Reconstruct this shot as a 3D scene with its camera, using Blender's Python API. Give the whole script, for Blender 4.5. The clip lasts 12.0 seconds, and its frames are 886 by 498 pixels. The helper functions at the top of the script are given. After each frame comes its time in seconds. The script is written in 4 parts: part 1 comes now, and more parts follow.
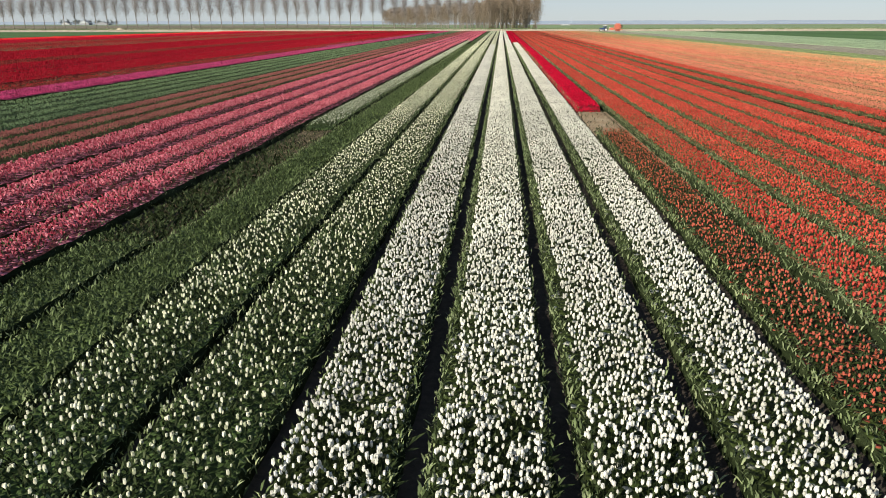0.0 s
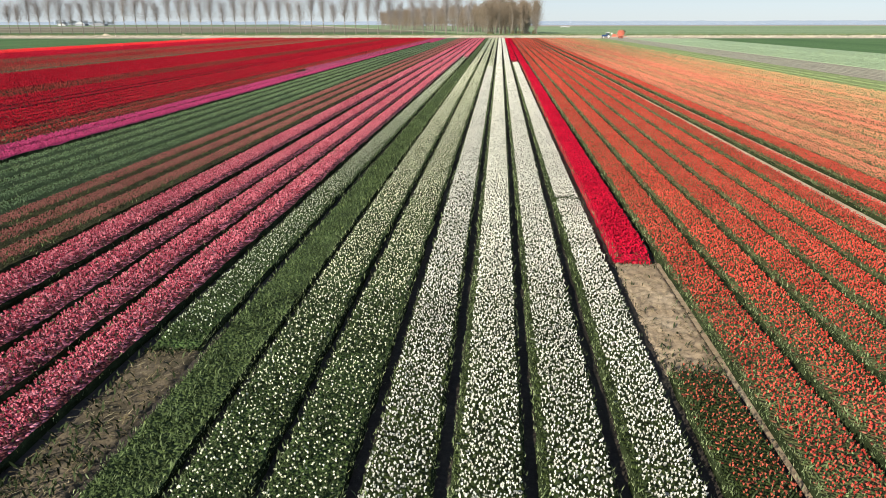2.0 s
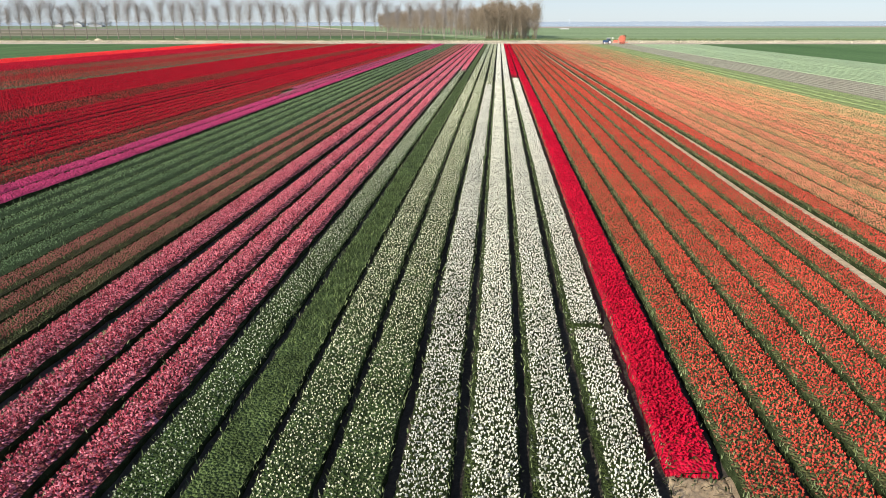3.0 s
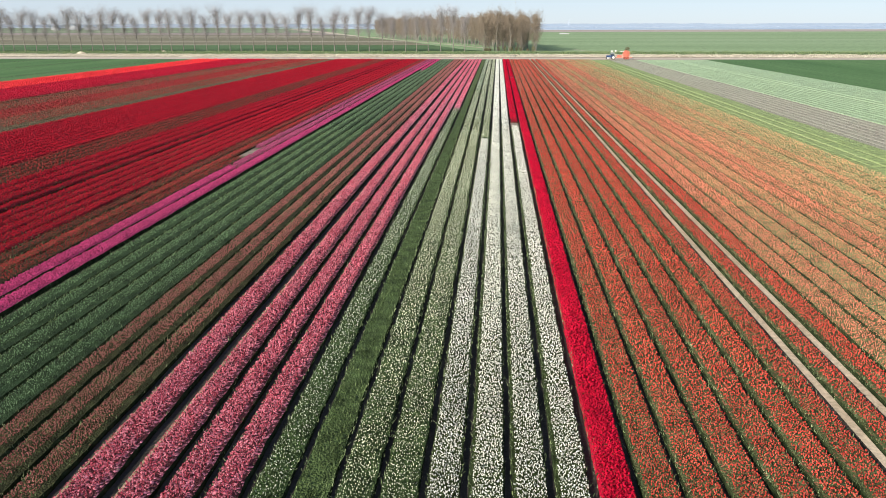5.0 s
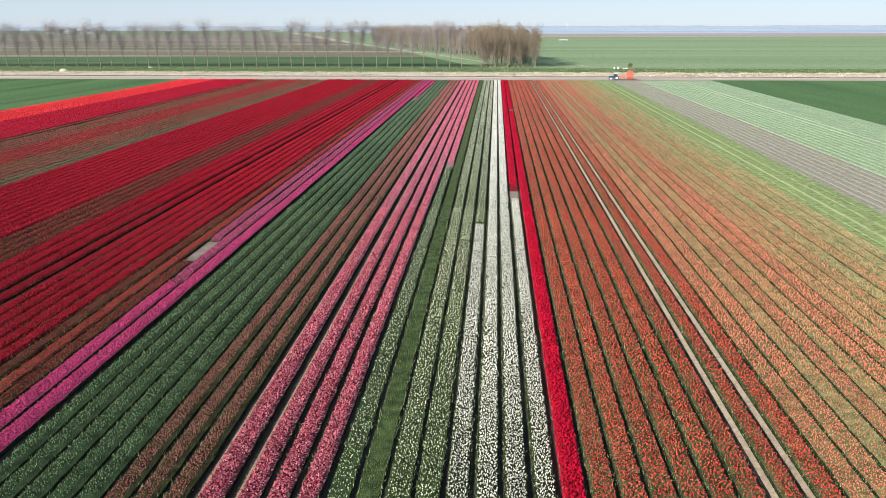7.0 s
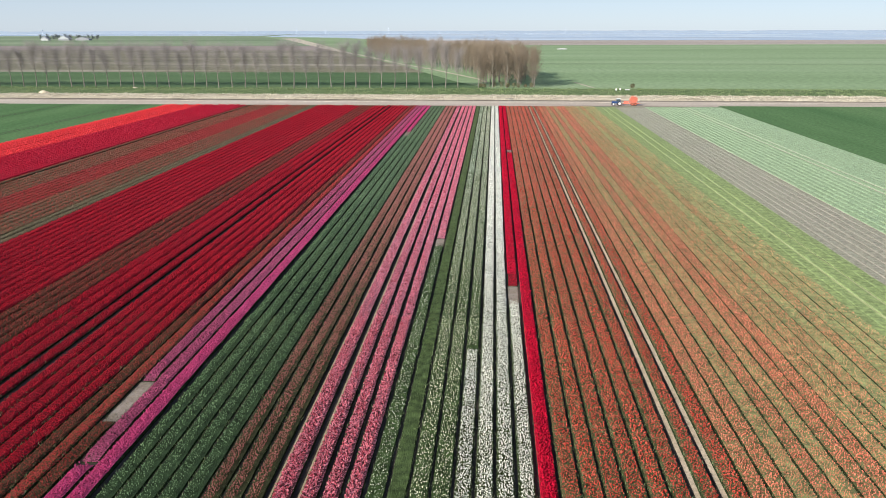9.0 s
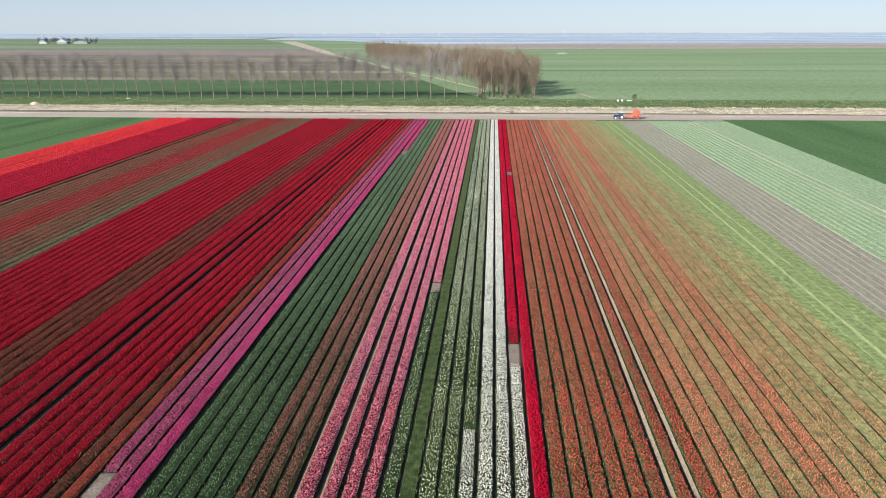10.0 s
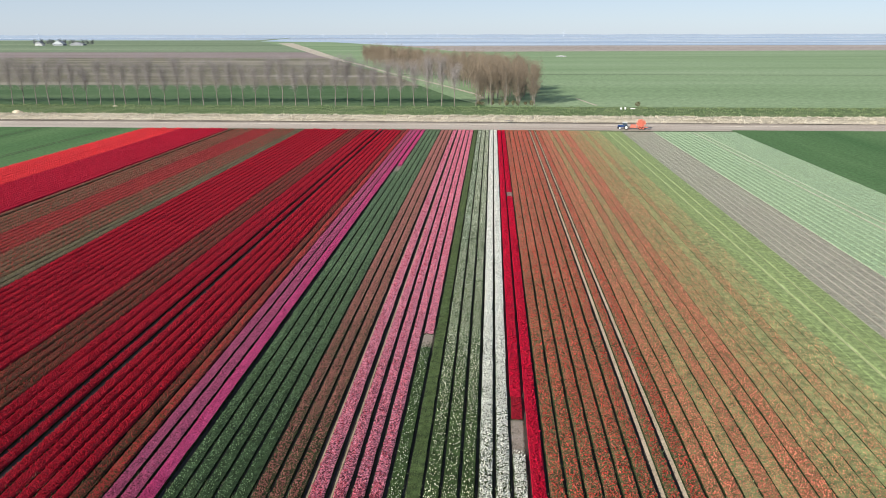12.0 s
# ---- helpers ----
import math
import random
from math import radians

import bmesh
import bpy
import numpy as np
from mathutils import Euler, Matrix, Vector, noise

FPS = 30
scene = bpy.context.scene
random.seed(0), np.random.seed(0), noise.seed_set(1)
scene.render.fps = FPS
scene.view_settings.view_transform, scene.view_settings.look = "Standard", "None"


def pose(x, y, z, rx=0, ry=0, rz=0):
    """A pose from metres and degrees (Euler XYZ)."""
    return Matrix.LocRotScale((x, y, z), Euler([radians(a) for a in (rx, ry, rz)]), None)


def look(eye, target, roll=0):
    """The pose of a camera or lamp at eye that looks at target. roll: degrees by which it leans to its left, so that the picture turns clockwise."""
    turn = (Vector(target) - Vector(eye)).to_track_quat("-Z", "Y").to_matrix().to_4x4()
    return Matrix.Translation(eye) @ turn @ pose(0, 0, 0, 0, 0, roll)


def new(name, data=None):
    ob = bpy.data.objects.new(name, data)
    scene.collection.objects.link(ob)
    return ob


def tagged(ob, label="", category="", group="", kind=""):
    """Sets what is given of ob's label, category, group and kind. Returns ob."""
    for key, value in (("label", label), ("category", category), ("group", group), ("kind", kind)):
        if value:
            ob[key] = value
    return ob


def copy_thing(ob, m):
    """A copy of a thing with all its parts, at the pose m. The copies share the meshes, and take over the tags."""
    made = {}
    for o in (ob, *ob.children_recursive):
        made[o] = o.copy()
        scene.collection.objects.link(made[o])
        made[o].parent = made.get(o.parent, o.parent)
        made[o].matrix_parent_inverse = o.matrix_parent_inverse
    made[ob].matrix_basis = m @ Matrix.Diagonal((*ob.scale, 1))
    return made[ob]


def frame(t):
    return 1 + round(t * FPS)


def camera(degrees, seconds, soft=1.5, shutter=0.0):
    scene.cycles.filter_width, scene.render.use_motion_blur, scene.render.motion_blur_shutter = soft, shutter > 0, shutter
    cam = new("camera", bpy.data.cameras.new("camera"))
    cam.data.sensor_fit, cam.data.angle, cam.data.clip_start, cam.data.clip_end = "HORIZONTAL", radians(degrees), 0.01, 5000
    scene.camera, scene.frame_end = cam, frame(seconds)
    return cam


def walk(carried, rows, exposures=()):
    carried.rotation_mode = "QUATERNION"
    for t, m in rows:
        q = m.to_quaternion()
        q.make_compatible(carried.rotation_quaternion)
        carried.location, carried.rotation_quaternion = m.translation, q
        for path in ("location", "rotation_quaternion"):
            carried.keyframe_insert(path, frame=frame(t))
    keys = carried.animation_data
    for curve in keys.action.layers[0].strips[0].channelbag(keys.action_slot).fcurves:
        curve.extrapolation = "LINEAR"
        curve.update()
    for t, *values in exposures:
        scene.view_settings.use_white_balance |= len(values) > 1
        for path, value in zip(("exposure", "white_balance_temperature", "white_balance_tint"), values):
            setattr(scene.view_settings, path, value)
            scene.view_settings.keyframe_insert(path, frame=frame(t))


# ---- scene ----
# ---------------------------------------------------------------- camera
cam = camera(62.96, 12.0, soft=0.95)
PATH = [
    (0, 0.761, -19.825, 4.350, 72.642, 0.110, 4.411),
    (0.5, 0.776, -16.379, 4.897, 72.608, 0.102, 4.364),
    (1, 0.812, -12.723, 5.664, 72.603, 0.100, 4.332),
    (1.5, 0.849, -9.159, 6.432, 72.622, 0.088, 4.339),
    (2, 0.799, -5.211, 7.514, 72.621, 0.089, 4.330),
    (2.5, 0.718, -1.405, 8.535, 72.621, 0.083, 4.255),
    (3, 0.690, 3.053, 9.827, 72.648, 0.088, 4.247),
    (5, 0.830, 21.007, 15.652, 72.718, 0.100, 4.179),
    (5.5, 0.735, 25.268, 17.105, 72.743, 0.099, 4.148),
    (6, 0.767, 29.555, 19.118, 72.718, 0.104, 4.144),
    (6.5, 0.820, 33.740, 21.055, 72.715, 0.106, 4.119),
    (7, 0.813, 38.086, 23.227, 72.781, 0.104, 4.066),
    (9, 0.899, 55.686, 31.091, 73.036, 0.104, 3.917),
    (9.5, 0.948, 59.678, 32.938, 73.112, 0.101, 3.911),
    (10, 0.849, 63.817, 35.060, 73.165, 0.112, 3.886),
    (10.5, 0.851, 67.590, 36.100, 73.190, 0.118, 3.851),
    (11, 0.861, 71.039, 36.569, 73.197, 0.116, 3.798),
    (11.5, 0.827, 74.216, 36.788, 73.199, 0.111, 3.780),
    (12, 0.708, 77.314, 37.165, 73.235, 0.112, 3.785),
]
walk(cam, [(t, pose(x, y, z, rx, ry, rz)) for t, x, y, z, rx, ry, rz in PATH],
     exposures=[(0.0, 0.15, 6900, 8), (1.0, 0.38, 6850, 8), (2.5, 0.46, 6750, 8), (6.0, 0.53, 6430, 8.6), (9.0, 0.44, 6390, 8.6), (12.0, 0.37, 6400, 8.8)])

# ---------------------------------------------------------------- world, sun
SUN_EL, SUN_AZ = radians(24), Vector((0.60, 0.80, 0))      # the way the shadows fall on the ground
sun_from = Vector((-SUN_AZ.x * math.cos(SUN_EL), -SUN_AZ.y * math.cos(SUN_EL), math.sin(SUN_EL)))
world = bpy.data.worlds.new("sky")
scene.world = world
world.use_nodes = True
wn, wl = world.node_tree.nodes, world.node_tree.links
wn.clear()
sky = wn.new("ShaderNodeTexSky")
sky.sky_type, sky.sun_disc = "NISHITA", False
sky.sun_elevation = SUN_EL
sky.sun_rotation = math.atan2(sun_from.x, sun_from.y)
sky.air_density, sky.dust_density, sky.ozone_density, sky.altitude = 0.7, 0.25, 3.0, 0
bg = wn.new("ShaderNodeBackground")
bg.inputs["Strength"].default_value = 0.092
out = wn.new("ShaderNodeOutputWorld")
haze = wn.new("ShaderNodeMix")
haze.data_type, haze.blend_type = "RGBA", "ADD"
haze.inputs[0].default_value = 1.0
dim = wn.new("ShaderNodeMix")
dim.data_type, dim.blend_type = "RGBA", "MULTIPLY"
dim.inputs[0].default_value = 1.0
wl.new(sky.outputs[0], dim.inputs[6])
dim.inputs[7].default_value = (0.33, 0.33, 0.34, 1)
wl.new(dim.outputs[2], haze.inputs[6])
# pale haze, thick along the horizon and thinning upwards
way = wn.new("ShaderNodeTexCoord")
split = wn.new("ShaderNodeSeparateXYZ")
wl.new(way.outputs["Generated"], split.inputs[0])
thin = wn.new("ShaderNodeValToRGB")
for e, (at, col) in zip(thin.color_ramp.elements, ((0.0, (3.6, 4.0, 4.65, 1)), (0.55, (0.6, 0.8, 1.3, 1)))):
    e.position, e.color = at, col
wl.new(split.outputs["Z"], thin.inputs[0])
wl.new(thin.outputs[0], haze.inputs[7])
wl.new(haze.outputs[2], bg.inputs["Color"])
wl.new(bg.outputs[0], out.inputs["Surface"])
sun = new("sun", bpy.data.lights.new("sun", "SUN"))
sun.data.energy, sun.data.angle, sun.data.color = 5.1, radians(0.6), (1.0, 0.94, 0.84)
sun.matrix_world = look(sun_from * 60, (0, 0, 0))


# ---------------------------------------------------------------- materials
def mat(name, build):
    m = bpy.data.materials.new(name)
    m.use_nodes = True
    nt = m.node_tree
    bsdf = nt.nodes["Principled BSDF"]
    bsdf.inputs["Specular IOR Level"].default_value = 0.06
    build(nt, bsdf)
    return m


def noise_node(nt, scale, detail=4, rough=0.6, stretch=None):
    tc = nt.nodes.new("ShaderNodeNewGeometry")
    n = nt.nodes.new("ShaderNodeTexNoise")
    n.inputs["Scale"].default_value, n.inputs["Detail"].default_value, n.inputs["Roughness"].default_value = scale, detail, rough
    if stretch:
        mp = nt.nodes.new("ShaderNodeMapping")
        mp.inputs["Scale"].default_value = stretch
        nt.links.new(tc.outputs["Position"], mp.inputs["Vector"])
        nt.links.new(mp.outputs[0], n.inputs["Vector"])
    else:
        nt.links.new(tc.outputs["Position"], n.inputs["Vector"])
    return n


def ramp(nt, source, stops):
    r = nt.nodes.new("ShaderNodeValToRGB")
    while len(r.color_ramp.elements) < len(stops):
        r.color_ramp.elements.new(0.5)
    for e, (p, c) in zip(r.color_ramp.elements, stops):
        e.position, e.color = p, (*c, 1)
    nt.links.new(source, r.inputs[0])
    return r


def mix(nt, fac, a, b, kind="MIX"):
    m = nt.nodes.new("ShaderNodeMix")
    m.data_type, m.blend_type = "RGBA", kind
    for s, v in (("Factor", fac), ("A", a), ("B", b)):
        i = next(k for k in m.inputs if k.name == s and k.type == ("VALUE" if s == "Factor" else "RGBA"))
        if isinstance(v, bpy.types.NodeSocket):
            nt.links.new(v, i)
        else:
            i.default_value = v if s == "Factor" else (*v, 1)
    return next(o for o in m.outputs if o.type == "RGBA")


def bump(nt, bsdf, height, strength, distance):
    b = nt.nodes.new("ShaderNodeBump")
    b.inputs["Strength"].default_value, b.inputs["Distance"].default_value = strength, distance
    nt.links.new(height, b.inputs["Height"])
    nt.links.new(b.outputs[0], bsdf.inputs["Normal"])


def ground_mat(name, dark, mid, light, big=0.05, fine=6.0, rough=0.95, relief=0.03, stretch=None):
    """Soil, sand or grass: broad patches under a fine grain."""
    def build(nt, bsdf):
        a, b = noise_node(nt, big, 5, 0.6, stretch), noise_node(nt, fine, 6, 0.7)
        base = ramp(nt, a.outputs["Fac"], [(0.3, dark), (0.5, mid), (0.7, light)])
        grain = ramp(nt, b.outputs["Fac"], [(0.3, (0.55, 0.55, 0.55)), (0.7, (1.3, 1.3, 1.3))])
        nt.links.new(mix(nt, 0.8, base.outputs[0], grain.outputs[0], "MULTIPLY"), bsdf.inputs["Base Color"])
        bsdf.inputs["Roughness"].default_value = rough
        bump(nt, bsdf, b.outputs["Fac"], 0.6, relief)
    return mat(name, build)


def island_mat(name, stops, rough=0.55):
    """Petals or leaves: every island takes its own tone."""
    def build(nt, bsdf):
        g = nt.nodes.new("ShaderNodeNewGeometry")
        r = ramp(nt, g.outputs["Random Per Island"], stops)
        n = noise_node(nt, 0.7, 3)
        tone = ramp(nt, n.outputs["Fac"], [(0.3, (0.8, 0.8, 0.8)), (0.7, (1.15, 1.15, 1.15))])
        info = nt.nodes.new("ShaderNodeObjectInfo")
        own = ramp(nt, info.outputs["Random"], [(0.0, (0.88, 0.88, 0.90)), (1.0, (1.10, 1.10, 1.08))])
        shade = mix(nt, 1.0, tone.outputs[0], own.outputs[0], "MULTIPLY")
        nt.links.new(mix(nt, 1.0, r.outputs[0], shade, "MULTIPLY"), bsdf.inputs["Base Color"])
        bsdf.inputs["Roughness"].default_value = rough
    return mat(name, build)


def plain_mat(name, color, rough=0.5, metal=0.0, wear=0.15):
    def build(nt, bsdf):
        n = noise_node(nt, 3.0, 5)
        lo, hi = tuple(c * (1 - wear) for c in color), tuple(min(1, c * (1 + wear)) for c in color)
        nt.links.new(ramp(nt, n.outputs["Fac"], [(0.3, lo), (0.7, hi)]).outputs[0], bsdf.inputs["Base Color"])
        bsdf.inputs["Roughness"].default_value, bsdf.inputs["Metallic"].default_value = rough, metal
    return mat(name, build)


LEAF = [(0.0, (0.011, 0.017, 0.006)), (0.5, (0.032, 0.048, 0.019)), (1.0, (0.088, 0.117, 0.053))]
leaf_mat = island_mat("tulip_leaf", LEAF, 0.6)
# the same leaf tones times 2.9: sunlight put into the colour
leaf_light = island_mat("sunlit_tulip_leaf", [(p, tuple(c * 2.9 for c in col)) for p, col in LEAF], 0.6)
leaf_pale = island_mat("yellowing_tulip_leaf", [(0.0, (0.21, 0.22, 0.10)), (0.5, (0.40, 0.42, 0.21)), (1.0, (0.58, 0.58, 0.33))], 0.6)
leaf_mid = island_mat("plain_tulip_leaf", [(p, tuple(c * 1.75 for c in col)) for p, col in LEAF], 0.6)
leaf_cool = island_mat("glaucous_tulip_leaf", [(0.0, (0.024, 0.042, 0.026)), (0.5, (0.06, 0.104, 0.054)), (1.0, (0.14, 0.205, 0.115))], 0.6)
# outer leaves, their colour brightened for the sun on the bed's edge
leaf_edge = island_mat("sunlit_outer_leaf", [(0.0, (0.07, 0.10, 0.042)), (0.5, (0.18, 0.235, 0.11)), (1.0, (0.32, 0.375, 0.205))], 0.55)
# leaves of the bed flanks, the shade by the paths put into their colour
body_mid = ground_mat("shaded_leaf_flank", (0.014, 0.021, 0.008), (0.029, 0.042, 0.017), (0.055, 0.073, 0.032), 2.0, 22.0, 0.8, 0.05)


def canopy_mat(name, bloom, bloom2, share, leaf=(0.06, 0.095, 0.025), scale=11.0, start=-1.0):
    """Massed flower heads over leaves, seen from afar: share is how much of the top the heads cover."""
    def build(nt, bsdf):
        g = nt.nodes.new("ShaderNodeNewGeometry")
        v = nt.nodes.new("ShaderNodeTexVoronoi")
        v.voronoi_dimensions = "2D"
        v.inputs["Scale"].default_value = scale
        nt.links.new(g.outputs["Position"], v.inputs["Vector"])
        patch = noise_node(nt, 0.12, 4, 0.65, (1.6, 0.35, 1))
        fine = noise_node(nt, 1.4, 4)
        s = nt.nodes.new("ShaderNodeSeparateColor")
        nt.links.new(v.outputs["Color"], s.inputs[0])
        # a cell is a head where its own random number lies under the local share
        local = nt.nodes.new("ShaderNodeMath")
        local.operation = "MULTIPLY_ADD"
        nt.links.new(patch.outputs["Fac"], local.inputs[0])
        amp = min(0.9, 2.2 * (1 - share))
        local.inputs[1].default_value = -amp
        local.inputs[2].default_value = amp / 2
        less = nt.nodes.new("ShaderNodeMath")
        less.operation = "ADD"
        nt.links.new(s.outputs[0], less.inputs[0])
        nt.links.new(local.outputs[0], less.inputs[1])
        # more head cover towards the far end stands in for the grazing view
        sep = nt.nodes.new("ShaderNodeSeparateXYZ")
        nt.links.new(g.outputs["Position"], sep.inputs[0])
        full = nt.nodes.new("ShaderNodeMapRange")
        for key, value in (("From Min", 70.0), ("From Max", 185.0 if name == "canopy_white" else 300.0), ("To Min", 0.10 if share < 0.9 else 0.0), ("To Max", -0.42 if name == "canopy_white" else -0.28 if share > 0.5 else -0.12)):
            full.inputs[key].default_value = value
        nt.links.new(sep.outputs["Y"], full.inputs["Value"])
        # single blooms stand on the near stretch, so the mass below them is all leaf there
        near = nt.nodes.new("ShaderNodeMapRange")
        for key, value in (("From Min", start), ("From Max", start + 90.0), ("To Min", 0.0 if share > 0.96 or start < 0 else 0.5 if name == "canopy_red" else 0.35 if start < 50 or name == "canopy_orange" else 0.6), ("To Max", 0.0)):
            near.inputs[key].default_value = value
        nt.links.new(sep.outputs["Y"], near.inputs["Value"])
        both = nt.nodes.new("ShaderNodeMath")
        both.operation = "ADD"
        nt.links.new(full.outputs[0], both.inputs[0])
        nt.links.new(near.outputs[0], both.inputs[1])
        more = nt.nodes.new("ShaderNodeMath")
        more.operation = "ADD"
        nt.links.new(less.outputs[0], more.inputs[0])
        nt.links.new(both.outputs[0], more.inputs[1])
        chosen = ramp(nt, more.outputs[0], [(max(0.0, share - 0.04), (1, 1, 1)), (min(1.0, share + 0.04), (0, 0, 0))])
        rim = 0.50 + 0.22 * share
        swell = nt.nodes.new("ShaderNodeMath")
        swell.operation = "MULTIPLY_ADD"
        nt.links.new(full.outputs[0], swell.inputs[0])
        swell.inputs[1].default_value = 0.6
        nt.links.new(v.outputs["Distance"], swell.inputs[2])
        disc = ramp(nt, swell.outputs[0], [(rim - 0.05, (1, 1, 1)), (rim + 0.05, (0, 0, 0))])
        is_head = nt.nodes.new("ShaderNodeMath")
        is_head.operation = "MULTIPLY"
        nt.links.new(chosen.outputs[0], is_head.inputs[0])
        nt.links.new(disc.outputs[0], is_head.inputs[1])
        cell = ramp(nt, s.outputs[2], [(0.0, (0.55, 0.55, 0.55)), (1.0, (1.35, 1.35, 1.35))])
        head = mix(nt, 0.8, mix(nt, s.outputs[1], bloom, bloom2), cell.outputs[0], "MULTIPLY")
        lf = ramp(nt, fine.outputs["Fac"], [(0.3, tuple(c * 0.55 for c in leaf)), (0.7, tuple(c * 1.35 for c in leaf))])
        col = mix(nt, is_head.outputs[0], lf.outputs[0], head)
        tone = ramp(nt, fine.outputs["Fac"], [(0.25, (0.82, 0.82, 0.82)), (0.75, (1.14, 1.14, 1.14))])
        nt.links.new(mix(nt, 1.0, col, tone.outputs[0], "MULTIPLY"), bsdf.inputs["Base Color"])
        bsdf.inputs["Roughness"].default_value = 0.6
        bump(nt, bsdf, v.outputs["Distance"], 0.9, -0.06)
    return mat(name, build)


SUNNY = ("rust", "orange", "coral", "olive", "pale", "brown", "rose")

# variety: heads (two tones), how much of the top they cover, heads per square metre, height, words
VARIETY = {
    "white": ((0.82, 0.82, 0.74), (0.72, 0.72, 0.63), 0.74, 130, 0.43, "dense white tulips over dark green leaves"),
    "sparse": ((0.78, 0.78, 0.62), (0.50, 0.54, 0.36), 0.45, 86, 0.42, "cream-white tulips flowering sparsely over green leaves"),
    "scant": ((0.50, 0.12, 0.08), (0.38, 0.10, 0.06), 0.30, 60, 0.36, "thin stand of orange-red tulips over dark leaves"),
    "few": ((0.74, 0.77, 0.62), (0.42, 0.50, 0.32), 0.38, 70, 0.36, "green tulip leaves with few white blooms"),
    "green": ((0.17, 0.22, 0.08), (0.08, 0.112, 0.037), 0.55, 1, 0.33, "topped tulips, plain green leaves without blooms"),
    "pale": ((0.20, 0.295, 0.16), (0.105, 0.165, 0.083), 0.54, 75, 0.36, "grey-green tulips still in bud"),
    "teal": ((0.21, 0.17, 0.105), (0.17, 0.15, 0.085), 0.50, 55, 0.36, "dull olive-brown tulips past flowering"),
    "pink": ((0.84, 0.35, 0.44), (0.60, 0.18, 0.25), 0.92, 118, 0.42, "salmon-pink tulips in full flower"),
    "rose": ((0.56, 0.225, 0.19), (0.42, 0.19, 0.145), 0.62, 120, 0.38, "fading rose-brown tulips among green leaves"),
    "magenta": ((0.58, 0.085, 0.23), (0.46, 0.062, 0.172), 0.90, 120, 0.42, "bright magenta tulips in full flower"),
    "purple": ((0.47, 0.105, 0.21), (0.36, 0.08, 0.155), 0.84, 90, 0.40, "dull purple tulips in flower"),
    "red": ((0.40, 0.016, 0.033), (0.29, 0.012, 0.025), 0.92, 110, 0.42, "deep red tulips in full flower"),
    "bright":  ((0.57, 0.010, 0.045), (0.44, 0.008, 0.033), 0.97, 130, 0.40, "bright red tulips in a solid carpet of blooms"),
    "scarlet": ((0.86, 0.065, 0.075), (0.80, 0.055, 0.062), 0.99, 60, 0.42, "scarlet tulips in a solid carpet of blooms"),
    "crimson": ((0.54, 0.018, 0.05), (0.48, 0.015, 0.042), 0.99, 60, 0.42, "crimson tulips in a solid carpet of blooms"),
    "redbrown": ((0.44, 0.050, 0.055), (0.33, 0.065, 0.052), 0.76, 50, 0.38, "dull red tulips past their best"),
    "maroon": ((0.235, 0.060, 0.045), (0.155, 0.055, 0.034), 0.60, 60, 0.37, "brown-red wilting tulips among dull leaves"),
    "brown": ((0.30, 0.115, 0.075), (0.22, 0.11, 0.065), 0.50, 45, 0.36, "brownish wilting tulips among green leaves"),
    "orange": ((0.56, 0.20, 0.13), (0.43, 0.16, 0.10), 0.62, 95, 0.40, "orange-red tulips in flower over green leaves"),
    "coral": ((0.667, 0.295, 0.172), (0.528, 0.325, 0.158), 0.42, 70, 0.38, "thinning orange tulips among olive-green leaves"),
    "rust": ((0.64, 0.205, 0.13), (0.5, 0.195, 0.115), 0.54, 80, 0.39, "rust-orange tulips in flower over olive leaves"),
    "olive": ((0.579, 0.386, 0.193), (0.429, 0.418, 0.187), 0.36, 50, 0.36, "olive tulip leaves with scattered orange blooms"),
    "low": ((0.34, 0.42, 0.18), (0.31, 0.39, 0.165), 0.50, 0, 0.16, "low yellow-green young crop"),
    "grey": ((0.46, 0.445, 0.34), (0.40, 0.41, 0.30), 0.60, 0, 0.08, "greyish bulb bed with little growth"),
    "mint": ((0.45, 0.585, 0.36), (0.41, 0.545, 0.325), 0.60, 0, 0.18, "pale green young bulb crop"),
}
CAN, BLOOM = {}, {}
for k, (c1, c2, share, dens, high, words) in VARIETY.items():
    # red, magenta, purple, pink: petals in shade painted in place of leaf
    lf = {"low": (0.34, 0.43, 0.17), "grey": (0.38, 0.335, 0.27), "red": (0.10, 0.012, 0.016), "magenta": (0.11, 0.02, 0.045), "purple": (0.09, 0.03, 0.045), "pink": (0.12, 0.04, 0.045), "mint": (0.38, 0.505, 0.295), "olive": (0.305, 0.366, 0.158), "sparse": (0.065, 0.105, 0.037), "few": (0.06, 0.10, 0.034), "rose": (0.065, 0.070, 0.031), "teal": (0.14, 0.12, 0.065),
          "coral": (0.251, 0.294, 0.126), "orange": (0.11, 0.125, 0.052), "pale": (0.048, 0.080, 0.036), "brown": (0.125, 0.105, 0.055), "maroon": (0.055, 0.044, 0.021), "rust": (0.18, 0.204, 0.0839),
          "green": (0.085, 0.125, 0.045)}.get(k, (0.042, 0.060, 0.018))
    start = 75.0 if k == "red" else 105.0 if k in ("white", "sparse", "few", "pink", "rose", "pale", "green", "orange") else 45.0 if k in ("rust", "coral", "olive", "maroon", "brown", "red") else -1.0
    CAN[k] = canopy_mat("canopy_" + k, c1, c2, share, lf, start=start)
    BLOOM[k] = island_mat("bloom_" + k, [(0.0, tuple(c * 0.75 for c in c2)), (0.3, c2), (0.6, c1), (1.0, tuple(min(0.9, c * 1.12) for c in c1))], 0.5)

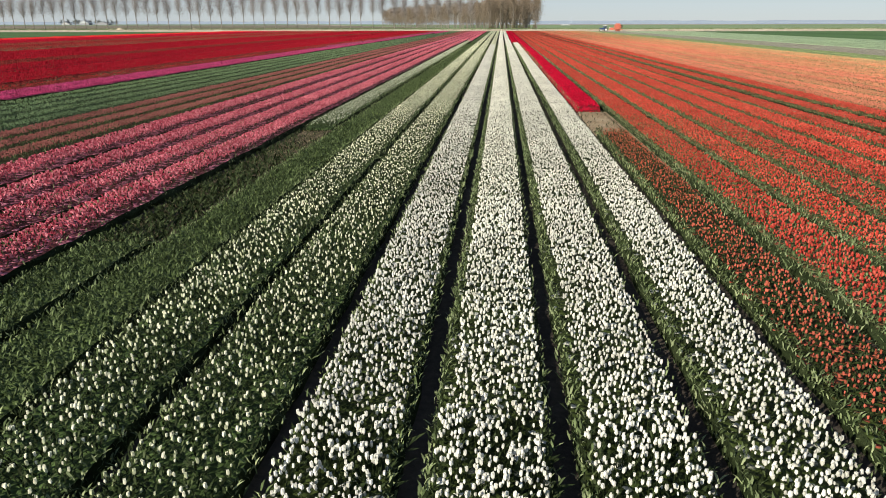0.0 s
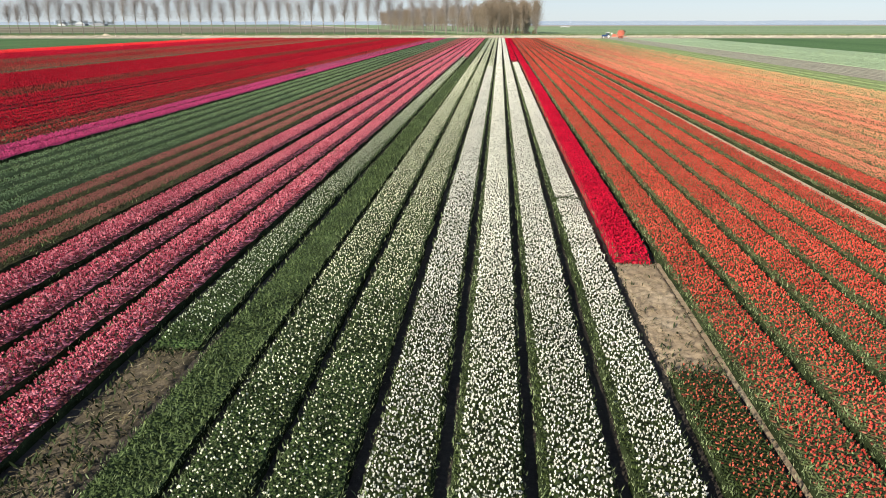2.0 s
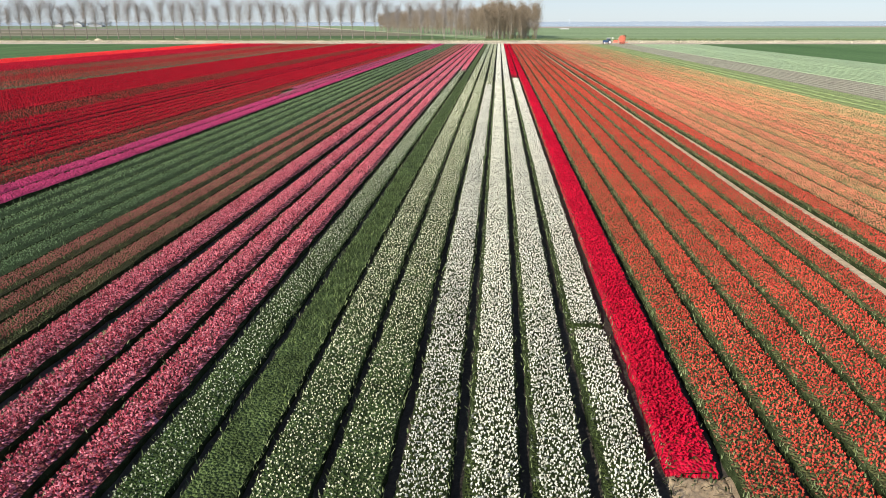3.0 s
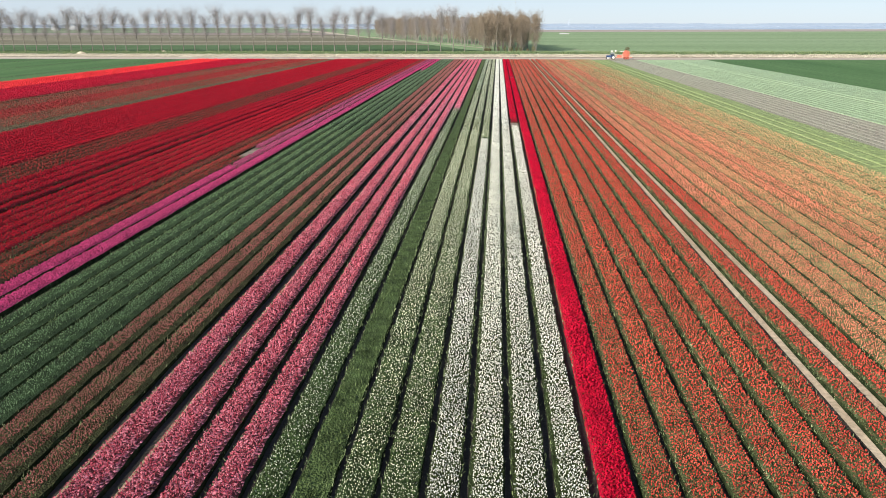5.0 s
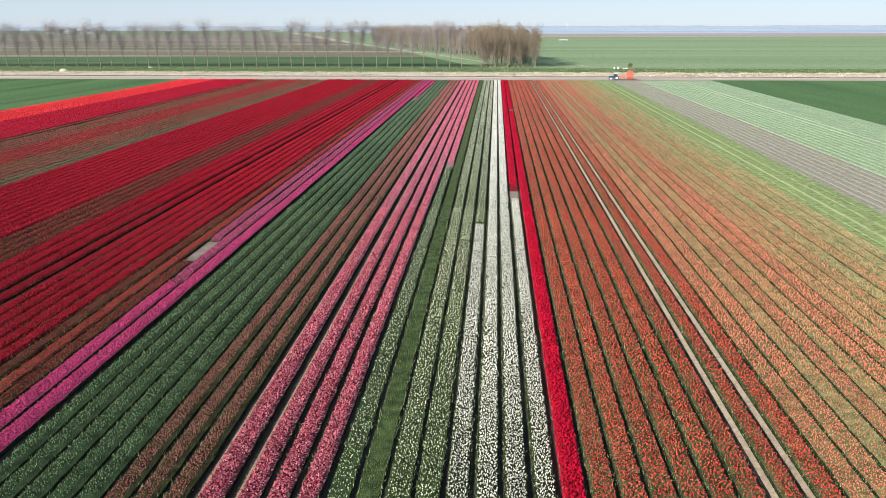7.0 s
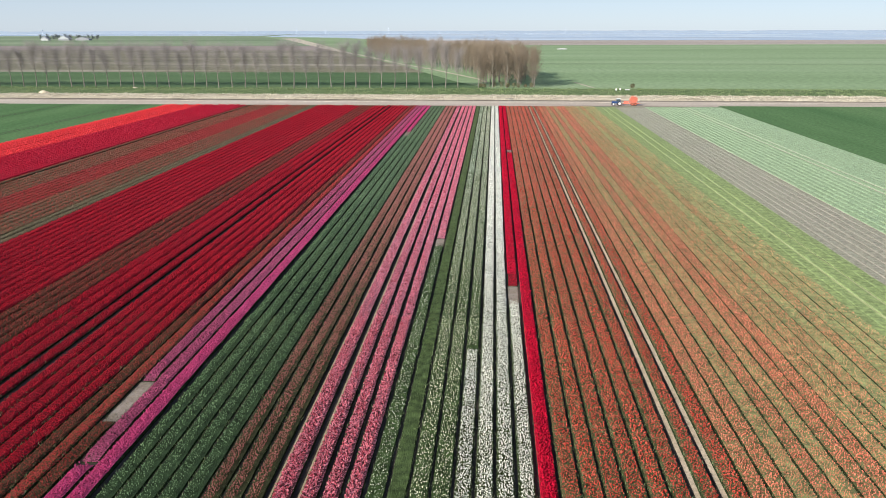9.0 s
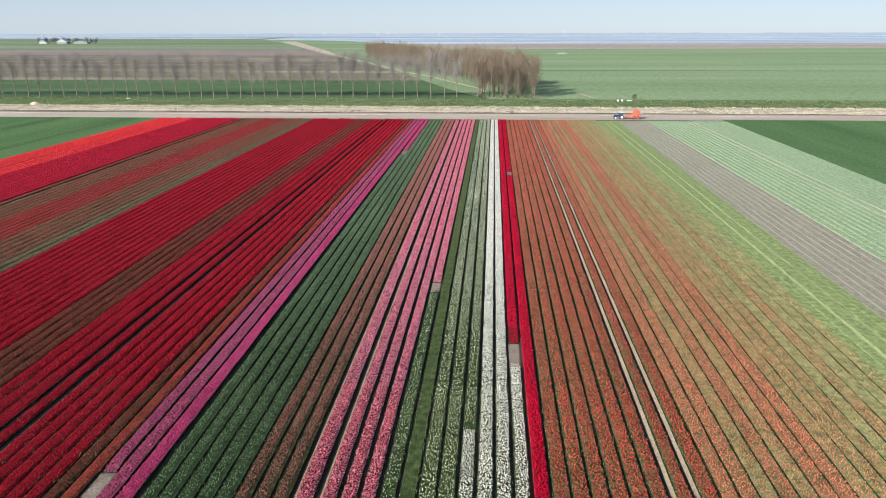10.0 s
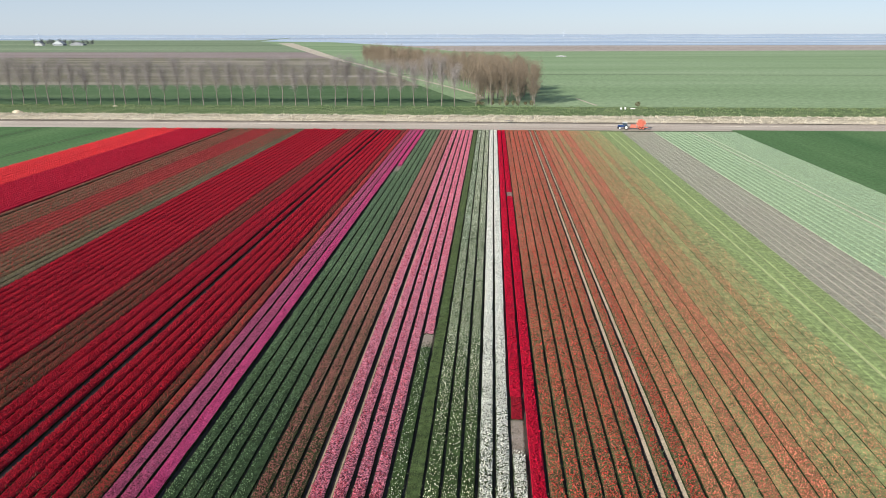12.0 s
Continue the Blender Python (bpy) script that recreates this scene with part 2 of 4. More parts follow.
BLOOM["orange"] = island_mat("bloom_orange_red", [(0, (0.37, 0.042, 0.030)), (0.45, (0.54, 0.066, 0.048)), (1, (0.69, 0.145, 0.102))], 0.5)
for k, low, top in (("rust", (0.56, 0.16, 0.10), (0.76, 0.30, 0.20)), ("coral", (0.56, 0.20, 0.115), (0.76, 0.36, 0.21)), ("olive", (0.54, 0.27, 0.14), (0.72, 0.42, 0.23)),
                    ("brown", (0.30, 0.055, 0.042), (0.44, 0.10, 0.08)), ("maroon", (0.21, 0.028, 0.024), (0.33, 0.06, 0.05)), ("red", (0.31, 0.011, 0.024), (0.48, 0.019, 0.039)), ("redbrown", (0.30, 0.022, 0.026), (0.45, 0.05, 0.05)), ("rose", (0.28, 0.09, 0.082), (0.45, 0.185, 0.17))):
    BLOOM[k] = island_mat("bloom_" + k + "_red", [(0, low), (1, top)], 0.5)
BLOOM["pink"] = island_mat("bloom_pink_rose", [(0, (0.30, 0.035, 0.062)), (0.5, (0.56, 0.125, 0.175)), (1, (0.78, 0.31, 0.37))], 0.5)
soil_mat = ground_mat("dark_soil", (0.06, 0.05, 0.042), (0.09, 0.077, 0.064), (0.13, 0.11, 0.09), 0.25, 9.0)
sand_mat = ground_mat("pale_soil", (0.34, 0.25, 0.16), (0.46, 0.35, 0.235), (0.56, 0.45, 0.32), 0.5, 7.0)
track_mat = ground_mat("track_soil", (0.45, 0.37, 0.305), (0.57, 0.49, 0.415), (0.67, 0.60, 0.52), 0.10, 1.2, stretch=(0.12, 1, 1))
ditch_mat = ground_mat("ditch_mud", (0.12, 0.10, 0.08), (0.24, 0.20, 0.16), (0.48, 0.41, 0.34), 0.16, 1.5, stretch=(0.3, 1, 1))
bank_sand_mat = ground_mat("dry_reed_bank", (0.42, 0.36, 0.26), (0.62, 0.545, 0.41), (0.74, 0.67, 0.53), 0.2, 0.7, stretch=(0.3, 1, 1))
grass_mat = ground_mat("bank_grass", (0.11, 0.165, 0.07), (0.155, 0.215, 0.10), (0.22, 0.265, 0.14), 0.08, 1.5)
grain_mat = ground_mat("winter_grain", (0.085, 0.175, 0.07), (0.115, 0.215, 0.088), (0.15, 0.255, 0.11), 0.02, 1.0, stretch=(3, 0.2, 1))
# a darker green than the other meadows
meadow_mat = ground_mat("darker_meadow", (0.085, 0.15, 0.07), (0.115, 0.19, 0.09), (0.16, 0.235, 0.12), 0.02, 0.5, stretch=(0.3, 1, 1))
far_green_mat = ground_mat("far_grass", (0.12, 0.18, 0.085), (0.16, 0.235, 0.115), (0.215, 0.285, 0.15), 0.008, 0.3, stretch=(0.12, 1, 1))
# meadow towards the shore, lightened in colour for the haze
east_green_mat = ground_mat("hazy_shore_grass", (0.235, 0.34, 0.18), (0.295, 0.405, 0.225), (0.36, 0.46, 0.28), 0.010, 0.3, stretch=(0.12, 1, 1))
far_pale_mat = ground_mat("stubble", (0.18, 0.18, 0.115), (0.245, 0.225, 0.16), (0.46, 0.42, 0.35), 0.022, 0.25, stretch=(0.10, 1, 1))
plough_mat = ground_mat("ploughed_soil", (0.30, 0.24, 0.23), (0.35, 0.29, 0.275), (0.41, 0.345, 0.325), 0.01, 0.3, stretch=(0.1, 1, 1))
mud_mat = ground_mat("mudflat", (0.36, 0.30, 0.26), (0.46, 0.40, 0.355), (0.56, 0.50, 0.46), 0.004, 0.05, stretch=(0.1, 1, 1))
# far meadow green with the haze mixed into its colour
far_pale_grass_mat = ground_mat("hazy_meadow", (0.20, 0.27, 0.16), (0.26, 0.335, 0.21), (0.33, 0.39, 0.26), 0.004, 0.1, stretch=(0.1, 1, 1))
path_mat = ground_mat("shell_path", (0.52, 0.45, 0.35), (0.63, 0.56, 0.45), (0.72, 0.65, 0.54), 0.05, 1.5)
bark_mat = ground_mat("poplar_bark", (0.15, 0.135, 0.115), (0.23, 0.208, 0.18), (0.33, 0.305, 0.27), 0.8, 6.0)
twig_mat = island_mat("bare_twigs", [(0.0, (0.24, 0.215, 0.215)), (0.5, (0.33, 0.30, 0.30)), (1.0, (0.44, 0.405, 0.405))], 0.8)
wood_twig_mat = island_mat("budding_twigs", [(0.0, (0.20, 0.155, 0.115)), (0.5, (0.265, 0.21, 0.155)), (1.0, (0.34, 0.275, 0.21))], 0.8)


def water_build(nt, bsdf):
    n = noise_node(nt, 0.0022, 6, 0.72, (0.10, 1, 1))
    nt.links.new(ramp(nt, n.outputs["Fac"], [(0.36, (0.42, 0.42, 0.43)), (0.44, (0.36, 0.49, 0.66)), (0.49, (0.76, 0.82, 0.87)), (0.53, (0.36, 0.49, 0.66)), (0.60, (0.68, 0.76, 0.83))]).outputs[0], bsdf.inputs["Base Color"])
    bsdf.inputs["Roughness"].default_value = 0.65


sea_mat = mat("tidal_water", water_build)


# ---------------------------------------------------------------- mesh helpers
def fast_mesh(name, co, tris, mats, index=None, smooth=False):
    """A mesh from arrays of corners and triangles or quads."""
    me = bpy.data.meshes.new(name)
    n, k = tris.shape
    me.vertices.add(len(co))
    me.vertices.foreach_set("co", np.ascontiguousarray(co, dtype=np.float32).ravel())
    me.loops.add(n * k)
    me.loops.foreach_set("vertex_index", np.ascontiguousarray(tris, dtype=np.int32).ravel())
    me.polygons.add(n)
    me.polygons.foreach_set("loop_start", np.arange(0, n * k, k, dtype=np.int32))
    me.polygons.foreach_set("loop_total", np.full(n, k, dtype=np.int32))
    for m in mats:
        me.materials.append(m)
    if index is not None:
        me.polygons.foreach_set("material_index", np.ascontiguousarray(index, dtype=np.int32))
    me.update(calc_edges=True)
    if not smooth:
        me.shade_flat()
    return me


def child(name, data, parent, label="", kind=""):
    ob = new(name, data)
    ob.parent = parent
    return tagged(ob, label, kind=kind)


def part(name, bm, material, parent, label=""):
    me = bpy.data.meshes.new(name)
    bm.to_mesh(me)
    bm.free()
    me.materials.append(material)
    return child(name, me, parent, label)


def box(bm, x0, x1, y0, y1, z0, z1, bevel=0.0):
    r = bmesh.ops.create_cube(bm, size=1, matrix=Matrix.Translation(((x0 + x1) / 2, (y0 + y1) / 2, (z0 + z1) / 2)) @ Matrix.Diagonal((x1 - x0, y1 - y0, z1 - z0, 1)))
    if bevel:
        es = list({e for v in r["verts"] for e in v.link_edges})
        bmesh.ops.bevel(bm, geom=es, offset=bevel, segments=2, affect="EDGES", profile=0.5)
    return bm


def tube(bm, p, q, r0, r1, seg=8):
    p, q = Vector(p), Vector(q)
    m = (q - p).to_track_quat("Z", "Y").to_matrix().to_4x4()
    bmesh.ops.create_cone(bm, cap_ends=True, segments=seg, radius1=r0, radius2=r1, depth=(q - p).length, matrix=Matrix.Translation((p + q) / 2) @ m)
    return bm


def sheet(name, corners, z, material, label, category, kind="structure", cuts=0, lumps=0.0):
    """A flat piece of land with the given outline."""
    bm = bmesh.new()
    f = bm.faces.new([bm.verts.new((x, y, z)) for x, y in corners])
    if f.normal.z < 0 or f.calc_area() and (f.normal_update() or f.normal.z < 0):
        f.normal_flip()
    me = bpy.data.meshes.new(name)
    bm.to_mesh(me)
    bm.free()
    me.materials.append(material)
    return tagged(new(name, me), label, category, kind=kind)


def ridge(name, y0, y1, x0, x1, z, high, material, label, category, step=3.0, rows=6, rough=0.25, ragged=0.0, seed=1):
    """A long low bank across the view, rounded in section, with an uneven top and edge."""
    rng = np.random.default_rng(seed)
    nx = int((x1 - x0) / step) + 1
    xs, v = np.linspace(x0, x1, nx), np.linspace(0, 1, rows)
    X, V = np.meshgrid(xs, v, indexing="ij")
    wob = np.interp(xs, np.linspace(x0, x1, nx // 3 + 2), rng.normal(0, 1, nx // 3 + 2))[:, None]
    Y = y0 + (y1 - y0) * V + ragged * wob * (V - 0.3) + rng.normal(0, 0.15, X.shape) * ragged
    Z = z + high * np.sin(np.pi * np.clip(V, 0.0, 1)) ** 0.7 * (1 + rough * rng.normal(0, 1, X.shape))
    Z[:, 0] = Z[:, -1] = z - 0.1
    co = np.stack([X, Y, Z], -1).reshape(-1, 3)
    i = np.arange(nx * rows).reshape(nx, rows)
    q = np.stack([i[:-1, :-1], i[1:, :-1], i[1:, 1:], i[:-1, 1:]], -1).reshape(-1, 4)
    return tagged(new(name, fast_mesh(name, co, q, [material])), label, category, kind="structure")


# ---------------------------------------------------------------- the land
FIELD_END = 360.0
FAR = 4850.0
sheet("ground", [(-FAR, -700), (FAR, -700), (FAR, FAR), (-FAR, FAR)], -0.03, far_green_mat, "flat green polder land", "ground")
sheet("bulb_field_soil", [(-138, -60), (93.6, -60), (93.6, 362), (-138, 362)], 0.0, soil_mat, "dark damp soil of the bulb field", "field")
sheet("grain_field_west", [(-420, -60), (-137.6, -60), (-137.6, 362), (-420, 362)], 0.1, grain_mat, "flat green field of young winter grain", "field")
sheet("grain_field_east", [(93.4, -60), (420, -60), (420, 366), (93.4, 366)], 0.1, grain_mat, "flat dark green field of young winter grain", "field")
for i, x in enumerate((-152, -150.2, -182, -180.2, -212, -210.2)):
    sheet("wheel_track", [(x, -60), (x + 0.35, -60), (x + 0.35, 362), (x, 362)], 0.13, soil_mat, "narrow dark wheel track through the grain", "track")
sheet("headland", [(-700, 360.5), (700, 366), (700, 388), (-700, 380)], 0.03, track_mat, "grey-brown earth track along the field's end", "track")
sheet("ditch", [(-700, 380), (700, 388), (700, 398), (-700, 390)], 0.02, ditch_mat, "dark muddy ditch beside the earth track", "ditch")
ridge("ditch_bank", 377.5, 380.5, -700, 700, 0.0, 0.14, track_mat, "low uneven spoil bank of grey-brown earth", "bank", 2.5, 5, 0.5, 0.9, 5)
ridge("reed_bank", 388.5, 414, -700, 700, 0.0, 0.7, bank_sand_mat, "broad bank of pale dry reed and sand", "bank", 1.6, 7, 0.22, 1.6, 3)
ridge("grass_bank", 412, 454, -700, 700, 0.0, 0.8, grass_mat, "green grass bank below the tree row", "bank", 3.0, 9, 0.12, 0.8, 4)
sheet("meadow_west", [(-1500, 452), (0, 452), (-20, 500), (-50, 600), (-1500, 585)], 0.04, meadow_mat, "green meadow behind the poplar row", "field")
sheet("stubble_field", [(-2000, 585), (-50, 600), (-84, 720), (-150, 890), (-230, 1150), (-2000, 1150)], 0.05, far_pale_mat, "field with pale streaks of straw and soil", "field")
sheet("ploughed_field", [(-2600, 1150), (-230, 1150), (-320, 1440), (-2600, 1440)], 0.05, plough_mat, "broad brown ploughed field", "field")
sheet("far_meadow_west", [(-FAR, 1440), (-320, 1440), (-900, 2950), (-1250, FAR), (-FAR, FAR)], 0.06, far_pale_grass_mat, "far flat green meadows", "field")
sheet("tidal_water_west", [(-FAR, 3500), (-1030, 3300), (-1250, FAR), (-FAR, FAR)], 0.08, sea_mat, "far blue-grey water streaked with mudbanks", "water")
sheet("meadow_east", [(-600, 451), (1400, 462), (1400, 742), (-600, 735)], 0.025, east_green_mat, "wide green meadow beyond the ditch", "field")
sheet("ditch_far", [(-85, 736), (1400, 743), (1400, 745.5), (-86, 738.5)], 0.035, soil_mat, "narrow dark ditch between two meadows", "ditch")
sheet("far_meadow_east", [(-700, 741), (1800, 748), (1800, 1700), (-60, 1480), (-250, 2050), (-560, 2700), (-900, 2950), (-900, 1430)], 0.025, east_green_mat, "far green meadow reaching the shore", "field")
sheet("mudflat", [(-60, 1480), (1800, 1700), (FAR, 2050), (FAR, 2400), (700, 2100), (-250, 2050)], 0.03, mud_mat, "pale pinkish mudflat along the shore", "mudflat")
sheet("tidal_water", [(-560, 2700), (-250, 2050), (700, 2100), (FAR, 2400), (FAR, FAR), (-1250, FAR), (-900, 2950)], 0.02, sea_mat, "blue tidal water streaked with mudbanks", "water", "structure")


def strip(name, pts, widths, z, material, label, category):
    co, q = [], []
    for i, (x, y) in enumerate(pts):
        a = Vector(pts[max(i - 1, 0)]) - Vector(pts[min(i + 1, len(pts) - 1)])
        n = Vector((-a.y, a.x)).normalized() * widths[i] / 2
        co += [(x - n.x, y - n.y, z), (x + n.x, y + n.y, z)]
        if i:
            q.append((2 * i - 2, 2 * i - 1, 2 * i + 1, 2 * i))
    return tagged(new(name, fast_mesh(name, np.array(co), np.array(q), [material])), label, category, kind="structure")


strip("shell_path", [(-4, 500), (-8, 527), (-46, 637), (-84, 732), (-147, 918), (-200, 1060)], [2.6, 2.6, 3.2, 4, 6, 8], 0.12, path_mat, "pale shell path along the wood's edge", "path")
strip("dike_road", [(-200, 1060), (-265, 1252), (-398, 1658), (-673, 2490)], [10, 20, 30, 48], 0.14, path_mat, "pale road along the sea dike", "road")
strip("meadow_path", [(49, 502), (52, 480), (55, 462)], [1.2, 1.5, 1.6], 0.12, path_mat, "short pale footpath through the meadow", "path")

# ---------------------------------------------------------------- tulip beds
PLANT = np.random.default_rng(11)


def cup(rings, top_cap):
    """A flower head: a pointed base, a ring at its belly and a ring at its rim."""
    a = np.arange(4) * np.pi / 2
    co = [[0, 0, 0]]
    for r, z, turn in rings:
        co += [[r * np.cos(t + turn), r * np.sin(t + turn), z + (0.006 if i % 2 else 0)] for i, t in enumerate(a)]
    tri = [[0, 1 + (i + 1) % 4, 1 + i] for i in range(4)]
    for k in range(1, len(rings)):
        o, p = 1 + 4 * (k - 1), 1 + 4 * k
        for i in range(4):
            j = (i + 1) % 4
            tri += [[o + i, o + j, p + i], [o + j, p + j, p + i]]
    o = 1 + 4 * (len(rings) - 1)
    if top_cap:
        tri += [[o, o + 1, o + 2], [o, o + 2, o + 3]]
    return np.array(co, float), np.array(tri)


HEAD_NEAR = cup([(0.026, 0.030, 0.0), (0.021, 0.082, 0.4)], True)
HEAD_OPEN = (np.array([[0, 0, 0.0], [0.034, 0, 0.072], [-0.017, 0.03, 0.078], [-0.017, -0.03, 0.070]]), np.array([[0, 2, 1], [0, 3, 2], [0, 1, 3]]))
HEAD_FAR = (np.array([[0, 0, 0.0], [0.034, 0, 0.047], [-0.017, 0.030, 0.047], [-0.017, -0.030, 0.053], [0.006, 0.0, 0.080]]),
            np.array([[0, 2, 1], [0, 3, 2], [0, 1, 3], [1, 2, 4], [2, 3, 4], [3, 1, 4]]))
LEAFY = ("green", "few", "sparse")
BLADE_NEAR = (np.array([[-0.018, 0, 0.03], [0.018, 0, 0.03], [0.034, 0.06, 0.15], [-0.034, 0.065, 0.165], [0, 0.16, 0.225]], float),
              np.array([[0, 1, 2], [0, 2, 3], [3, 2, 4]]))
BLADE_FAR = (np.array([[-0.026, 0, 0.04], [0.026, 0, 0.04], [0, 0.09, 0.24]], float), np.array([[0, 1, 2]]))


def scatter(template, x, y, z, scale, rng, tilt=0.12):
    """Copies of a small template at the given places, turned at random."""
    co, tri = template
    n = len(x)
    a, lean, way = rng.uniform(0, 2 * np.pi, n), rng.normal(0, tilt, n), rng.uniform(0, 2 * np.pi, n)
    c, s = np.cos(a)[:, None], np.sin(a)[:, None]
    X = (co[None, :, 0] * c - co[None, :, 1] * s) * scale[:, None]
    Y = (co[None, :, 0] * s + co[None, :, 1] * c) * scale[:, None]
    Z = co[None, :, 2] * scale[:, None]
    X, Y = X + Z * (lean * np.cos(way))[:, None], Y + Z * (lean * np.sin(way))[:, None]
    P = np.stack([X + x[:, None], Y + y[:, None], Z + z[:, None]], -1).reshape(-1, 3)
    T = (tri[None] + (np.arange(n) * len(co))[:, None, None]).reshape(-1, 3)
    return P, T


def joined(pieces):
    co, tr, at = [], [], 0
    for p, t in pieces:
        co.append(p)
        tr.append(t + at)
        at += len(p)
    return np.concatenate(co), np.concatenate(tr)


DOMED = np.array([(-0.50, 0.0), (-0.50, 0.62), (-0.36, 0.95), (0.0, 1.0), (0.36, 0.95), (0.50, 0.62), (0.50, 0.0)])
PROFILE = np.array([(-0.50, 0.0), (-0.505, 0.55), (-0.47, 0.95), (0.0, 1.0), (0.47, 0.95), (0.505, 0.55), (0.50, 0.0)])


def canopy(x0, x1, ys, high, rng, carpet):
    """The closed mass of a bed: soil edge, leafy flank, uneven crown."""
    w, c = x1 - x0, (x0 + x1) / 2
    shape = DOMED if c < -31 else PROFILE
    n, k = len(ys), len(shape)
    X = c + w * shape[None, :, 0] * np.interp(ys, *(([90, 190], [1.0, 1.10]) if 17.6 < c < 42 else ([150, 260], [1.0, 1.08])))[:, None] + rng.normal(0, 0.022, (n, k))
    high = np.broadcast_to(high, n)[:, None]
    Z = high * shape[None, :, 1] + rng.normal(0, 0.022, (n, k)) * (shape[None, :, 1] > 0.1) * np.minimum(1, high / 0.3)
    Y = ys[:, None] + rng.normal(0, 0.05, (n, k))
    Y[0], Y[-1] = ys[0], ys[-1]
    i = np.arange(n * k).reshape(n, k)
    q = np.stack([i[:-1, :-1], i[:-1, 1:], i[1:, 1:], i[1:, :-1]], -1)
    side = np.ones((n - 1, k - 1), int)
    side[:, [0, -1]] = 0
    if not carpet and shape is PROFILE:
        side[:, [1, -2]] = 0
    caps = np.concatenate([i[e][[[0, 1, 5, 6], [1, 2, 4, 5]]] for e in (0, n - 1)])
    return np.stack([X, Y, Z], -1).reshape(-1, 3), np.concatenate([q.reshape(-1, 4), caps]), np.concatenate([side.ravel(), [0] * 4])


def even(x0, x1, y0, y1, n, rng):
    """About n places, evenly spread with some play."""
    if n < 4:
        return rng.uniform(x0, x1, n), rng.uniform(y0, y1, n)
    d = math.sqrt((x1 - x0) * (y1 - y0) / n)
    nx, ny = max(1, round((x1 - x0) / d)), max(1, round((y1 - y0) / d))
    ny = max(1, round(n / nx))
    i, j = np.meshgrid(np.arange(nx), np.arange(ny), indexing="ij")
    i, j = i.ravel(), j.ravel()
    i = (i + rng.uniform(0, nx, ny)[j] + rng.uniform(-0.45, 0.45, nx * ny)) % nx
    return x0 + i / nx * (x1 - x0), y0 + (j + 0.5 + rng.uniform(-0.9, 0.9, nx * ny)) / ny * (y1 - y0)


def reach(x, y):
    """How far off the walk passes a plot, in metres."""
    return np.maximum(np.interp(y, [-14, 42, 98, 128, 200, 360], [7, 26, 53, 63, 128, 285]), 1.45 * np.abs(x))


def overlooked(x, y):
    """The wedge of the field that the walk looks over."""
    return (x > 0.2 - 0.76 * (y + 20.5)) & (x < 1.4 + 0.57 * (y + 20.5)) & (y > -16.5)


Y0 = -32.0
STRETCHES = (Y0, -16.5, -10.0, -3.0, 5.0, 14.0, 24.0, 36.0, 50.0, 66.0, 84.0, 106.0, 130.0, 155.0, 180.0, 205.0, 235.0, 270.0, 315.0, 361.0)
DRY = ("rust", "coral", "olive")
CARPET = ("bright", "scarlet", "crimson")


